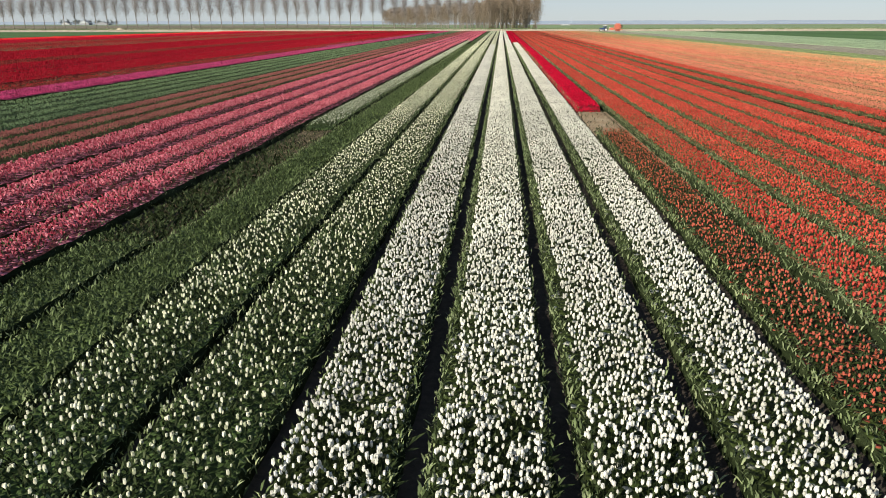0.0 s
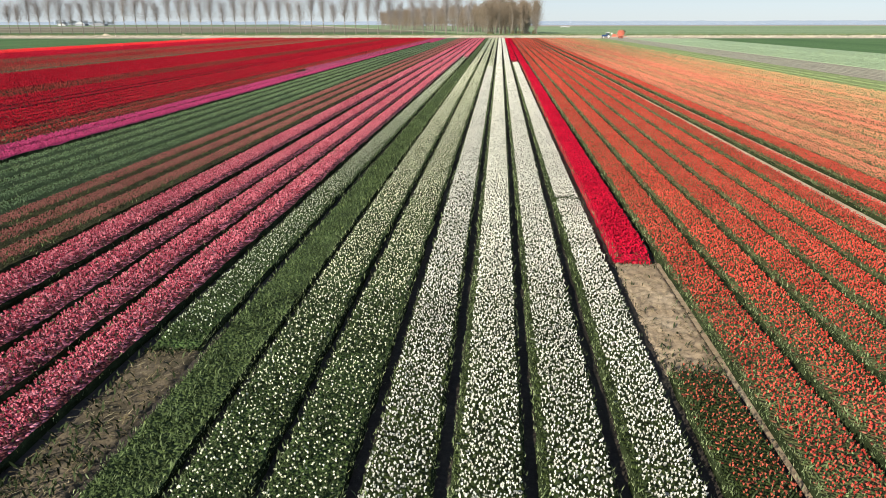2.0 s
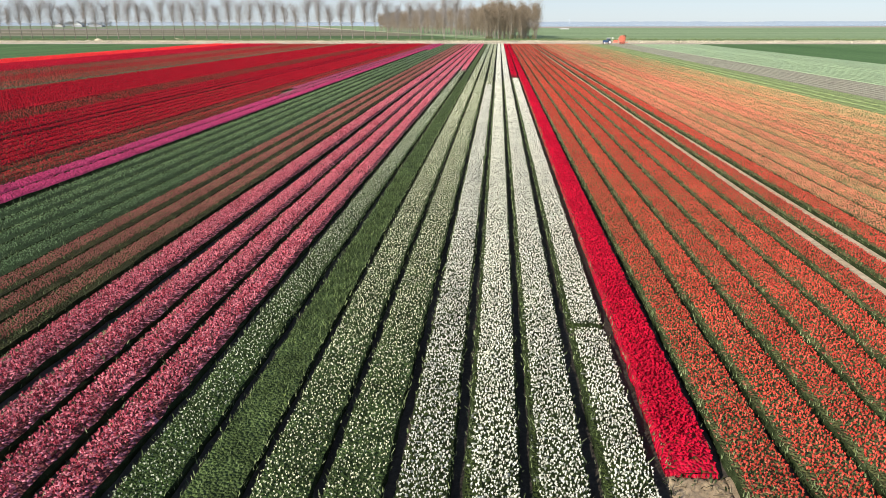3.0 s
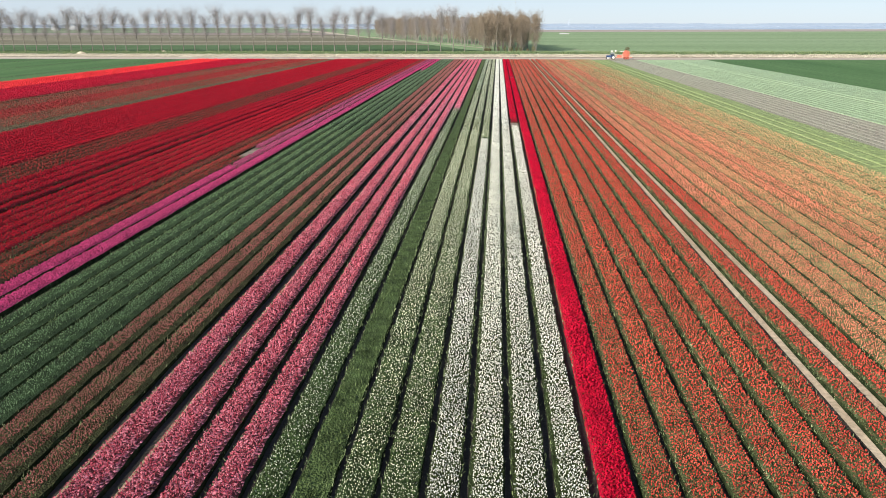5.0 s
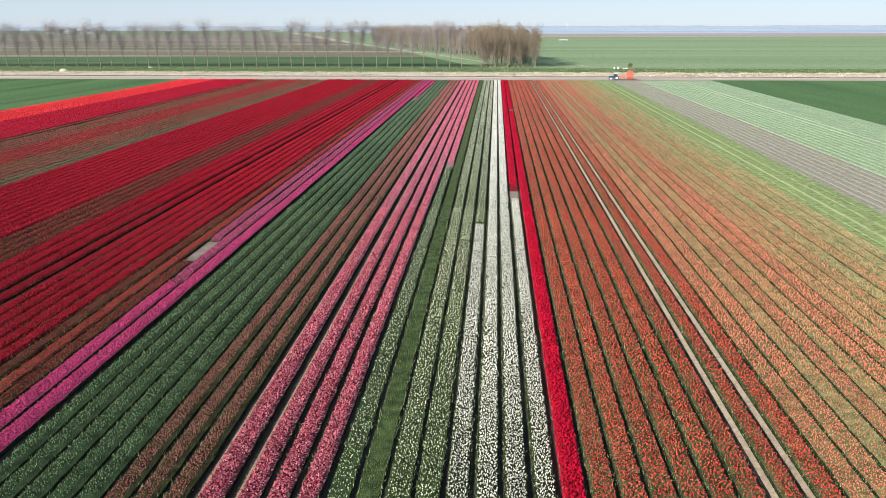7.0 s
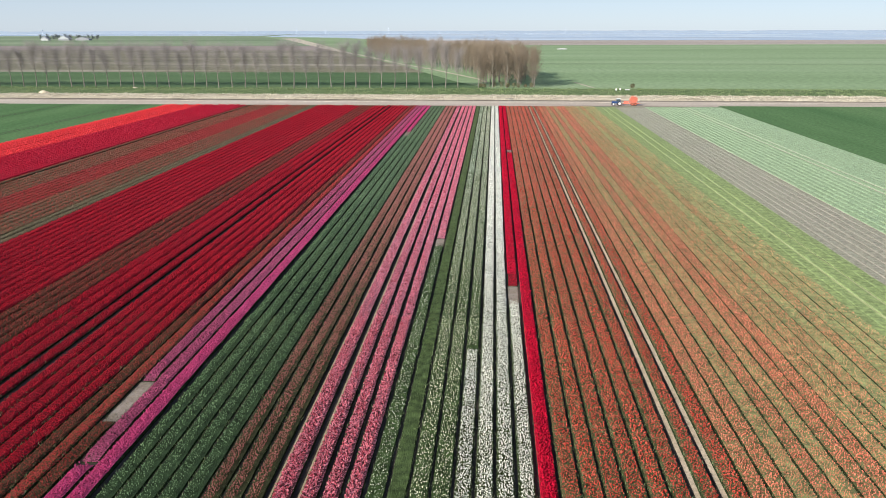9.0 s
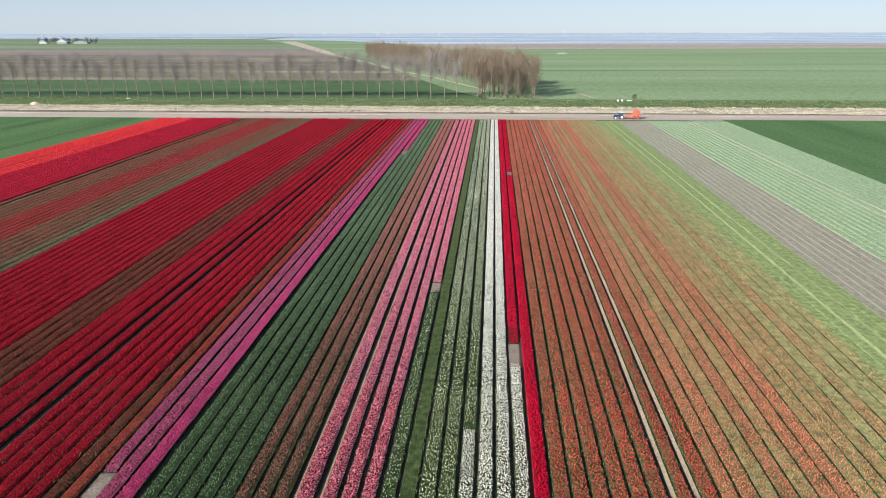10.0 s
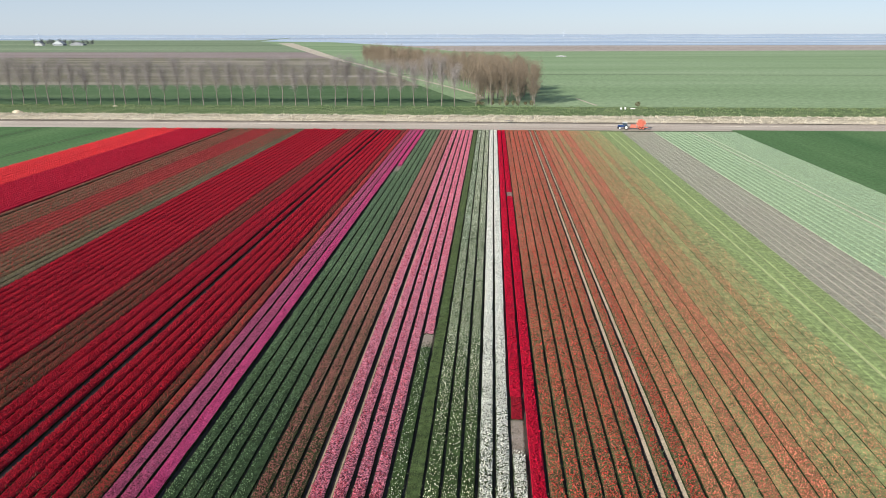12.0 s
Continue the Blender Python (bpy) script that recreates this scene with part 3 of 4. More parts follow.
def bed(x0, x1, y0, y1, variety):
    """One planted bed between two paths: a leafy mass, and over it leaves and blooms of their own, gathered into larger clumps farther off."""
    c1, c2, share, dens, high, words = VARIETY[variety]
    seed = int(abs(x0 * 131 + y0 * 17) + len(variety)) + 7
    rng = np.random.default_rng(seed)
    root = tagged(new("tulip_bed" if dens else "bulb_bed"), "long bed of " + words, "flower bed" if dens else "crop bed", group="beds of the bulb field")
    root.location = ((x0 + x1) / 2, y0, 0)
    xc = (x0 + x1) / 2
    off = np.array([xc, y0, 0])
    carpet = variety in CARPET
    ys, y = [], y0
    while y < y1 - 0.3:
        ys.append(y)
        y += float(np.clip(reach(xc, y) / 36, 0.5, 3.5)) if dens else 2.5
    ys = np.array(ys + [y1])
    lift = np.interp(ys, [40, 130, 230], [0.82, 0.84, 0.92] if carpet or xc < -26 else [0.70, 0.80, 0.90] if variety in DRY else [0.56, 0.68, 0.90] if variety == "orange" else [0.50, 0.58, 0.85]) if dens else np.ones(len(ys))
    if y0 > Y0:
        lift = lift * np.clip(0.35 + 0.65 * (ys - y0) / 0.9, 0, 1)
    if y1 < FIELD_END - 3:
        lift = lift * np.clip(0.35 + 0.65 * (y1 - ys) / 0.9, 0, 1)
    co, q, side = canopy(x0, x1, ys, high * lift, rng, carpet)
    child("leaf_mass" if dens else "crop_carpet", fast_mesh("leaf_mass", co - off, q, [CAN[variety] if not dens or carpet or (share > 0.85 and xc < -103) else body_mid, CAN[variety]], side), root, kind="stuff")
    if not dens:
        return root
    heads, blades, fringe = [], [], []
    for a, b in zip(STRETCHES[:-1], STRETCHES[1:]):
        a, b = max(a, y0 + 0.05), min(b, y1 - 0.05)
        if b - a < 0.1:
            continue
        ym = (a + b) / 2
        d = float(reach(xc, ym))
        area = (b - a) * (x1 - x0)
        # blooms
        west = xc < -31
        s = min(3.3, max(1.0, d / 34)) if west else min(6.0, max(1.0, d / 25.5))
        thin = 0.65 if west else 1.5 if variety in DRY else 0.5 if d > 75 and share > 0.8 and d < 110 else 0.8 if d > 70 else 1.2 if variety == "orange" and ym < 40 else 1.0
        if d < 16:
            thin = 0.78 if variety in LEAFY else 1.1 if variety == "orange" else 1.15
        n = int(area * dens * thin / s ** 2)
        inset = 0.03 + (0.05 if west and not carpet else 0.04 if variety in ("pale", "rose") else 0.02) * min(s, 3.0)
        shady = 0.18 if variety in ("pale", "rose") else 0.12 if -30 < xc < -7.6 else 0.0       # blooms held back here so the flank's shade shows as a dark line
        aside = b < 165 and xc > -80 and not overlooked(np.array([x0, x1]), np.array([b, b])).all()
        left = x0 + (0.02 if variety in DRY else 0.13 if xc > 0.3 and not carpet else inset)
        if aside:        # wide clumps where the walk never looks
            ox, oy = even(left, x1 - inset - shady, a, b, int(area * dens * 0.6 / 4.5 ** 2), rng)
            keep = ~overlooked(ox, oy)
            ox, oy = ox[keep], oy[keep]
            co, t = scatter(HEAD_OPEN, ox, oy, np.full(len(ox), high * 0.9 - 0.05), rng.uniform(0.65, 1.25, len(ox)) * 4.5 * HEAD_SIZE.get(variety, 1.0), rng)
            co[:, 2] = high * 0.9 - 0.05 + (co[:, 2] - high * 0.9 + 0.05) * 0.45
            heads.append((co, t))
        hx, hy = even(left, x1 - inset - shady, a, b, n, rng)
        n, keep = len(hx), overlooked(hx, hy)
        if variety == "white" and -2 < xc < 3.1:
            keep &= (hy < -14.2) | (hy > -12.9)
        if variety in DRY:        # flowering thins out gradually up the field
            keep &= rng.uniform(0, 1, n) < np.interp(hy, [45, 190], [1.0, 0.45])
        if variety != "white":        # thinner towards an end inside the field
            chance = np.ones(n)
            if y0 > Y0:
                chance *= np.clip(0.2 + (hy - y0) / 2.0, 0, 1)
            if y1 < FIELD_END - 3:
                chance *= np.clip(0.2 + (y1 - hy) / 2.0, 0, 1)
            keep &= rng.uniform(0, 1, n) < chance
        hx, hy = hx[keep], hy[keep]
        n = len(hx)
        if n:
            edge = 1 - 0.22 * np.abs((hx - xc) / (x1 - x0) * 2) ** 4
            hz = high * edge * rng.uniform(0.80, 1.06, n) - 0.05
            size = rng.uniform(0.65, 1.25, n) * s * HEAD_SIZE.get(variety, 1.0) * (1.0 if variety in LEAFY else 0.84 if d < 16 else 1.0)
            head = HEAD_NEAR if d < 10 else HEAD_FAR if d < (18 if variety in LEAFY else 12) else HEAD_OPEN
            co, t = scatter(head, hx, hy, hz, size, rng)
            if s > 2.0:        # clumps spread more than they rise
                k = len(head[0])
                base = np.repeat(hz, k)
                co[:, 2] = base + (co[:, 2] - base) * (2.6 if west or variety in DRY else 2.0) / s
            heads.append((co, t))
        # leaves between the blooms
        if d < 120 and (share < 0.85 or d < 20):
            lush = 125 if variety in LEAFY else 90 if variety in DRY else 85 if dens < 50 else 30 if share > 0.85 else 85 if variety in ("orange", "scant") else 50
            s = min(3.0, max(1.0, d / 26))
            m = int(area * lush / s ** 2 * (3.0 if d < 14 else 1.6 if d < 20 else 1.0 if d < 32 else 0.7))
            lx, ly = rng.uniform(x0 + 0.03, x1 - 0.03 - shady, m), rng.uniform(a, b, m)
            keep = overlooked(lx, ly)
            lx, ly = lx[keep], ly[keep]
            m = len(lx)
            near = d < 15
            tall = high * (0.86 if variety in LEAFY else 0.72)
            size = rng.uniform(0.65, 1.2, m) * s * (0.37 if d < 14 else 0.46 if d < 20 else 0.72)
            blade = BLADE_NEAR if near else BLADE_FAR
            co, t = scatter(blade, lx, ly, np.full(m, 0.0), size, rng, 0.45)
            k = len(blade[0])
            co[:, 2] = co[:, 2] * np.minimum(1.0, 1.2 / s) + np.repeat(tall - 0.16 * np.minimum(size, 1.0) - rng.uniform(0, 0.08, m), k)
            blades.append((co, t))
        # leaves hanging over the paths
        if d < 72:
            s = min(2.5, max(1.0, d / 26))
            m = int((b - a) * (60 if d < 16 else 12) / s) * 2
            # these bright leaves go mostly on the edge that faces the sun
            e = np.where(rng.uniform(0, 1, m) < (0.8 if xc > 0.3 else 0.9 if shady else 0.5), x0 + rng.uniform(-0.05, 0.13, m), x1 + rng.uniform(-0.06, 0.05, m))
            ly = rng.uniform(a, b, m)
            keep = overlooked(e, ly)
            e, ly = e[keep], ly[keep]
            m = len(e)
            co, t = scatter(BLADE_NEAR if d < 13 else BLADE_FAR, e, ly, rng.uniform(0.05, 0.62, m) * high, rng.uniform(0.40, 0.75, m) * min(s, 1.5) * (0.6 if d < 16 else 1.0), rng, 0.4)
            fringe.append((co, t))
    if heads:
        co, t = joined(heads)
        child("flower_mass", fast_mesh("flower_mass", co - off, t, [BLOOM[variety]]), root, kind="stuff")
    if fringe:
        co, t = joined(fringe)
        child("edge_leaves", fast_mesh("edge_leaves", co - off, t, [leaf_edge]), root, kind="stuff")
    if blades:
        co, t = joined(blades)
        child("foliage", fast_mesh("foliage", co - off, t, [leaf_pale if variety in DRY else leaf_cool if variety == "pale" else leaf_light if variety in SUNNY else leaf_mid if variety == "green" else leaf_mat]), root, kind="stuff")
    return root


HEAD_SIZE = {"white": 0.80, "sparse": 0.66, "few": 0.66, "orange": 0.87, "scant": 0.74, "rust": 0.74, "coral": 0.70, "olive": 0.70, "rose": 0.8, "bright": 1.15, "pale": 0.75, "teal": 0.8}
BEDS = []          # (x0, x1, y0, y1, variety)
HALF_PATH = 0.12


def run(x0, x1, n, variety, gap=HALF_PATH):
    """n beds of one variety side by side."""
    w = (x1 - x0) / n
    for i in range(n):
        BEDS.append((x0 + i * w + gap, x0 + (i + 1) * w - gap, Y0, FIELD_END + (float(PLANT.uniform(-2.2, 1.2)) if x1 < -30 else 0.0), variety))


run(-137.6, -129.1, 6, "scarlet", 0.08)
run(-128.7, -126.7, 1, "scarlet", 0.1)
run(-126.3, -122.4, 3, "scarlet", 0.08)
run(-122.4, -103.5, 13, "crimson", 0.08)
run(-102.8, -101.4, 1, "brown", 0.1)
run(-100.7, -92.6, 5, "brown", 0.09)
run(-92.6, -84.0, 6, "redbrown", 0.09)
run(-84.0, -75.6, 5, "brown", 0.09)
run(-75.6, -72.4, 2, "teal", 0.09)
run(-72.4, -54.5, 12, "red", 0.09)
run(-54.5, -48.7, 4, "maroon", 0.09)
run(-48.7, -43.6, 3, "red", 0.09)
run(-43.15, -41.65, 1, "red", 0.12)
run(-41.1, -33.8, 5, "red", 0.09)
run(-33.8, -32.4, 1, "maroon")
run(-32.4, -31.0, 1, "redbrown")
BEDS += [(-30.85, -29.7, Y0, 106.6, "maroon"), (-30.85, -29.7, 113.8, FIELD_END, "purple")]
BEDS += [(-29.43, -28.12, Y0, 100.5, "magenta"), (-29.43, -28.12, 100.9, FIELD_END, "purple")]
run(-28.0, -26.4, 1, "magenta")
BEDS += [(-25.98, -24.84, Y0, 273.5, "pale"), (-26.08, -24.84, 282.0, FIELD_END, "magenta")]
run(-24.72, -18.8, 4, "pale")
run(-18.8, -14.35, 3, "rose", 0.13)
run(-14.1, -12.4, 1, "pink", 0.15)
run(-12.1, -7.55, 3, "pink", 0.18)
BEDS += [(-7.4, -6.22, Y0, -6.0, "green"), (-7.4, -6.22, 10.1, 158.5, "few"), (-7.4, -6.22, 162.5, FIELD_END, "pink")]
run(-6.05, -4.55, 1, "green")
BEDS += [(-4.43, -3.145, Y0, 200.0, "sparse"), (-4.43, -3.145, 200.0, FIELD_END, "few")]
run(-3.025, -1.5, 1, "sparse")
BEDS += [(-1.33, -0.17, Y0, 110.9, "white"), (-1.33, -0.17, 111.25, 122.0, "white"), (-1.33, -0.17, 122.0, FIELD_END, "sparse")]
BEDS += [(0.135, 1.365, Y0, FIELD_END, "white"), (1.635, 2.865, Y0, FIELD_END, "white")]
BEDS += [(3.17, 4.33, Y0, 25.0, "white"), (3.17, 4.33, 25.4, 135.6, "white"), (3.17, 4.33, 141.8, 146.5, "red"), (3.17, 4.33, 146.5, FIELD_END, "bright")]
BEDS += [(4.67, 5.85, Y0, 9.8, "scant"), (4.67, 5.85, 17.5, 243.6, "bright"), (4.67, 5.85, 248.4, FIELD_END, "bright")]
run(6.0, 13.6, 5, "orange", 0.10)
run(13.6, 15.1, 1, "orange")
run(15.64, 16.96, 1, "orange", 0.1)
for k, v in enumerate(("orange", "rust", "rust", "coral", "rust", "coral", "rust", "rust", "coral", "coral", "coral", "olive", "coral", "olive", "olive", "olive")):
    run(17.5 + 1.531 * k, 17.5 + 1.531 * (k + 1), 1, v, 0.10 if k < 2 else 0.07 if k < 8 else 0.05)
run(42.0, 44.75, 2, "low", 0.02)
run(45.15, 46.95, 1, "low", 0.02)
run(47.35, 50.4, 2, "low", 0.02)
run(50.4, 62.6, 8, "grey", 0.15)
run(62.6, 76.9, 9, "mint", 0.13)
run(77.4, 79.1, 1, "mint", 0.06)
run(79.6, 93.3, 9, "mint", 0.04)
for b in BEDS:
    bed(*b)

dry_mat = ground_mat("dry_track_soil", (0.50, 0.39, 0.27), (0.61, 0.49, 0.35), (0.69, 0.57, 0.43), 0.2, 4.0)
# sunlit soil along two wide paths, painted as pale strips
for x in (-14.07, -12.05):
    strip("bed_path", [(x, Y0), (x, 160), (x, FIELD_END)], [0.16] * 3, 0.04, sand_mat, "pale strip painted as sunlit soil beside pink tulips", "path")
# pale wheel tracks and bare patches among the beds
straw_mat = ground_mat("straw_grass", (0.46, 0.50, 0.24), (0.58, 0.62, 0.32), (0.68, 0.70, 0.42), 0.2, 3.0)
for x, w in ((15.52, 0.37), (17.38, 0.38), (-103.1, 0.6), (-101.05, 0.5)):
    strip("wheel_track", [(x, Y0), (x, 160), (x, FIELD_END)], [w] * 3, 0.05, dry_mat, "pale dry wheel track between two beds", "track")
for x, w in ((44.95, 0.42), (47.15, 0.2), (77.15, 0.45), (79.35, 0.45)):
    strip("wheel_track", [(x, Y0), (x, 160), (x, FIELD_END)], [w] * 3, 0.05, straw_mat if x < 60 else path_mat, "pale straw-coloured wheel track between two young crops", "track")
for i in range(9):
    x = 50.4 + 1.525 * i
    strip("bed_path", [(x, Y0), (x, 160), (x, FIELD_END)], [0.22] * 3, 0.03, path_mat, "pale sandy path between two grey beds", "path")
for i in range(1, 10):
    x = 62.6 + 1.589 * i
    strip("bed_path", [(x, Y0), (x, 160), (x, FIELD_END)], [0.2] * 3, 0.03, path_mat, "pale sandy path between two green beds", "path")


def bare_patch(x0, x1, y0, y1, seed, soil, weedy=0.0):
    """A plot where bulbs were lifted: dry clods and wilted stalks on pale soil."""
    rng = np.random.default_rng(seed)
    nx, ny = max(4, int((x1 - x0) / 0.08)), max(4, int((y1 - y0) / 0.10))
    X, Y = np.meshgrid(np.linspace(x0, x1, nx), np.linspace(y0, y1, ny), indexing="ij")
    Z = 0.05 + rng.normal(0, 0.02, X.shape)
    X, Y = X + rng.normal(0, 0.02, X.shape), Y + rng.normal(0, 0.03, X.shape)
    Z[0], Z[-1], Z[:, 0], Z[:, -1] = -0.02, -0.02, -0.02, -0.02
    i = np.arange(nx * ny).reshape(nx, ny)
    q = np.stack([i[:-1, :-1], i[1:, :-1], i[1:, 1:], i[:-1, 1:]], -1).reshape(-1, 4)
    ob = tagged(new("bare_patch", fast_mesh("bare_patch", np.stack([X, Y, Z], -1).reshape(-1, 3), q, [soil], None, True)), "bare pale dry soil plot with wilted stalks between beds", "bare soil", kind="structure")
    n = int((x1 - x0) * (y1 - y0) * (75 if weedy else 55))
    t = (np.array([[-0.011, -0.1, 0.0], [0.011, -0.1, 0.0], [0.004, 0.1, 0.04]]), np.array([[0, 1, 2]]))
    co, tr = scatter(t, rng.uniform(x0, x1, n), rng.uniform(y0, y1, n), np.full(n, 0.075), rng.uniform(0.4, 1.3, n), rng, 0.3)
    child("wilted_stalks", fast_mesh("wilted_stalks", co, tr, [stalk_mat]), ob, "dry wilted brown stalks", kind="stuff")
    # green regrowth, thick at the ends and along the edges, thin in the middle
    n = int((x1 - x0) * (y1 - y0) * (300 if weedy else 130))
    u, v = rng.uniform(0, 1, n), rng.uniform(0, 1, n)
    keep = rng.uniform(0, 1, n) < np.exp(-v * (y1 - y0) / 0.7) + 0.7 * np.exp(-(1 - v) * (y1 - y0) / 0.25) + 0.35 * np.exp(-u * (x1 - x0) / 0.12) + 0.03 + weedy * np.clip(1.3 - 1.4 * v, 0, 1)
    u, v = u[keep], v[keep]
    co, tr = scatter(BLADE_NEAR, x0 + u * (x1 - x0), y0 + v * (y1 - y0), np.full(len(u), 0.045 if weedy else 0.02), rng.uniform(0.35, 0.75, len(u)), rng, 0.5)
    child("regrowth", fast_mesh("regrowth", co, tr, [leaf_mat]), ob, "green leaves growing back on the bare soil", kind="stuff")


strip("bed_path", [(6.03, 2.0), (6.03, 9.0), (6.03, 17.5)], [0.10, 0.13, 0.15], 0.06, sand_mat, "pale sandy lip of a path beside bare soil", "path")
stalk_mat = island_mat("dry_stalk", [(0, (0.16, 0.12, 0.06)), (0.6, (0.33, 0.27, 0.15)), (1, (0.45, 0.40, 0.26))], 0.8)
grey_soil_mat = ground_mat("grey_dry_soil", (0.27, 0.22, 0.185), (0.37, 0.31, 0.265), (0.47, 0.41, 0.36), 0.5, 7.0)
damp_mat = ground_mat("weedy_soil", (0.09, 0.08, 0.05), (0.155, 0.128, 0.088), (0.25, 0.20, 0.14), 1.3, 14.0)
for k, (a, b, c, d) in enumerate(((4.62, 6.0, 9.6, 17.5), (-7.45, -6.15, -6.1, 10.1), (3.1, 4.4, 135.6, 141.8), (-7.45, -6.15, 158.5, 162.5), (-30.95, -29.6, 106.4, 113.8), (4.6, 5.9, 243.6, 248.4), (-26.15, -24.75, 273.5, 282.0))):
    bare_patch(a, b, c, d, 40 + k, damp_mat if k == 1 else sand_mat if k == 0 else grey_soil_mat, 0.9 if k == 1 else 0.0)

# single tulips where the walk starts, each with its own bloom


def tulip_meshes(rng):
    co, tr = HEAD_NEAR
    b = fast_mesh("bloom", co * rng.uniform(0.55, 0.82), tr, [BLOOM["white"]])
    pieces = [scatter(BLADE_NEAR, np.zeros(3), np.zeros(3), np.zeros(3), rng.uniform(0.8, 1.2, 3), rng, 0.25)]
    s = np.array([[-0.004, 0, 0], [0.004, 0, 0], [0.003, 0, 0.38], [-0.003, 0, 0.38], [0, -0.004, 0], [0, 0.004, 0], [0, 0.003, 0.38], [0, -0.003, 0.38]])
    pieces.append((s, np.array([[0, 1, 2], [0, 2, 3], [4, 5, 6], [4, 6, 7]])))
    c, t = joined(pieces)
    return b, fast_mesh("tulip", c, t, [leaf_mat])


variants = [tulip_meshes(PLANT) for _ in range(6)]
for ob in list(scene.collection.objects):
    if ob.name.startswith("tulip_bed") and not ob.parent and -2 < ob.location.x < 3.1 and ob.location.y < -20:
        xc, n = ob.location.x, 240
        for _ in range(n):
            b, t = variants[PLANT.integers(6)]
            plant = child("tulip", t, ob)
            plant.location = (PLANT.uniform(-0.55, 0.55), PLANT.uniform(-14.2, -12.9) - ob.location.y, 0)
            plant.rotation_euler = (PLANT.normal(0, 0.05), PLANT.normal(0, 0.05), PLANT.uniform(0, 6.28))
            s = PLANT.uniform(0.85, 1.08)
            plant.scale = (s, s, s)
            flower = child("bloom", b, plant)
            flower.location = (0, 0, 0.37)

# ---------------------------------------------------------------- trees
def limb(p, q, r0, r1, bend, rng, seg=3, sides=4):
    """A tapering, slightly bent limb."""
    p, q = np.array(p, float), np.array(q, float)
    co, tri = [], []
    side = rng.normal(0, 1, 3) * bend
    a = np.arange(sides) * 2 * np.pi / sides
    for i in range(seg + 1):
        f = i / seg
        c = p + (q - p) * f + side * np.sin(np.pi * f)
        r = r0 + (r1 - r0) * f
        co += [[c[0] + r * np.cos(t), c[1] + r * np.sin(t), c[2]] for t in a]
    for i in range(seg):
        for k in range(sides):
            u, v = i * sides + k, i * sides + (k + 1) % sides
            tri += [[u, v, v + sides], [u, v + sides, u + sides]]
    return np.array(co), np.array(tri)


def twigs(start, way, n, length, width, rng, spread):
    """Thin pointed twigs."""
    d = way + rng.normal(0, spread, (n, 3))
    d /= np.linalg.norm(d, axis=1)[:, None]
    L = length * rng.uniform(0.5, 1.3, n)[:, None]
    s = np.cross(d, rng.normal(0, 1, (n, 3)))
    s *= width / np.linalg.norm(s, axis=1)[:, None]
    co = np.stack([start - s, start + s, start + d * L + rng.normal(0, 0.25, (n, 3))], 1).reshape(-1, 3)
    t = np.array([[0, 1, 2]])
    return co, (t[None] + (np.arange(n) * 3)[:, None, None]).reshape(-1, 3)


def tree(name, high, bare, spread, limbs, twig_n, twig_material, label, category, group, seed, width=0.035, steep=(1.2, 2.4), fan=0.62, narrow=0.5, thick=0.11, loose=0.0):
    """A leafless tree: tapered trunk, ascending limbs, a haze of twigs."""
    rng = np.random.default_rng(seed)
    root = tagged(new(name), label, category, group=group)
    lean = rng.normal(0, 0.25, 2)
    top = np.array([lean[0], lean[1], high * 0.86])
    wood, fine = [limb((0, 0, -0.2), top, 0.30, 0.07, 0.3, rng, 6, 6)], []
    for _ in range(limbs):
        z = rng.uniform(bare, high * 0.82)
        a = rng.uniform(0, 2 * np.pi)
        base = np.array([lean[0] * z / high, lean[1] * z / high, z])
        reach = spread * rng.uniform(0.5, 1.05) * (1.0 - narrow * (z - bare) / (high - bare))
        rise = min(high - z - 0.5, reach * rng.uniform(*steep))
        tip = base + np.array([np.cos(a) * reach, np.sin(a) * reach, rise])
        wood.append(limb(base, tip, thick, thick / 3, 0.25, rng, 2, 3))
        n = twig_n // limbs
        f = rng.uniform(0.12, 1.0, n)[:, None]
        drift = rng.normal(0, 1, (n, 3)) * np.array([1.0, 1.0, 1.4]) * loose
        fine.append(twigs(base + (tip - base) * f + drift, np.array([np.cos(a) * 0.25, np.sin(a) * 0.25, 1.0]), n, high * 0.095, width, rng, fan))
    n = twig_n // 5
    f = rng.uniform(0.55, 1.0, n)[:, None]
    fine.append(twigs(top * f + rng.normal(0, 1, (n, 3)) * loose, np.array([0, 0, 1.0]), n, high * 0.11, width, rng, 0.4))
    co, t = joined(wood)
    child("trunk", fast_mesh("trunk", co, t, [bark_mat]), root, "grey-brown trunk and limbs")
    co, t = joined(fine)
    child("crown", fast_mesh("crown", co, t, [twig_material]), root, "airy crown of bare twigs")
    return root


def plant_copies(kinds, places, rng, size=(0.9, 1.08)):
    """One tree at every place, by turns from the kinds."""
    used = set()
    for x, y, z in places:
        k = int(rng.integers(len(kinds)))
        s, a = rng.uniform(*size), rng.uniform(0, 360)
        m = pose(x, y, z, 0, 0, a)
        if k not in used:
            used.add(k)
            ob = kinds[k]
            ob.matrix_basis = m
        else:
            ob = copy_thing(kinds[k], m)
        ob.scale = (s, s, s * rng.uniform(0.94, 1.06))
    for k, ob in enumerate(kinds):
        if k not in used:
            for o in (*ob.children_recursive, ob):
                bpy.data.objects.remove(o)


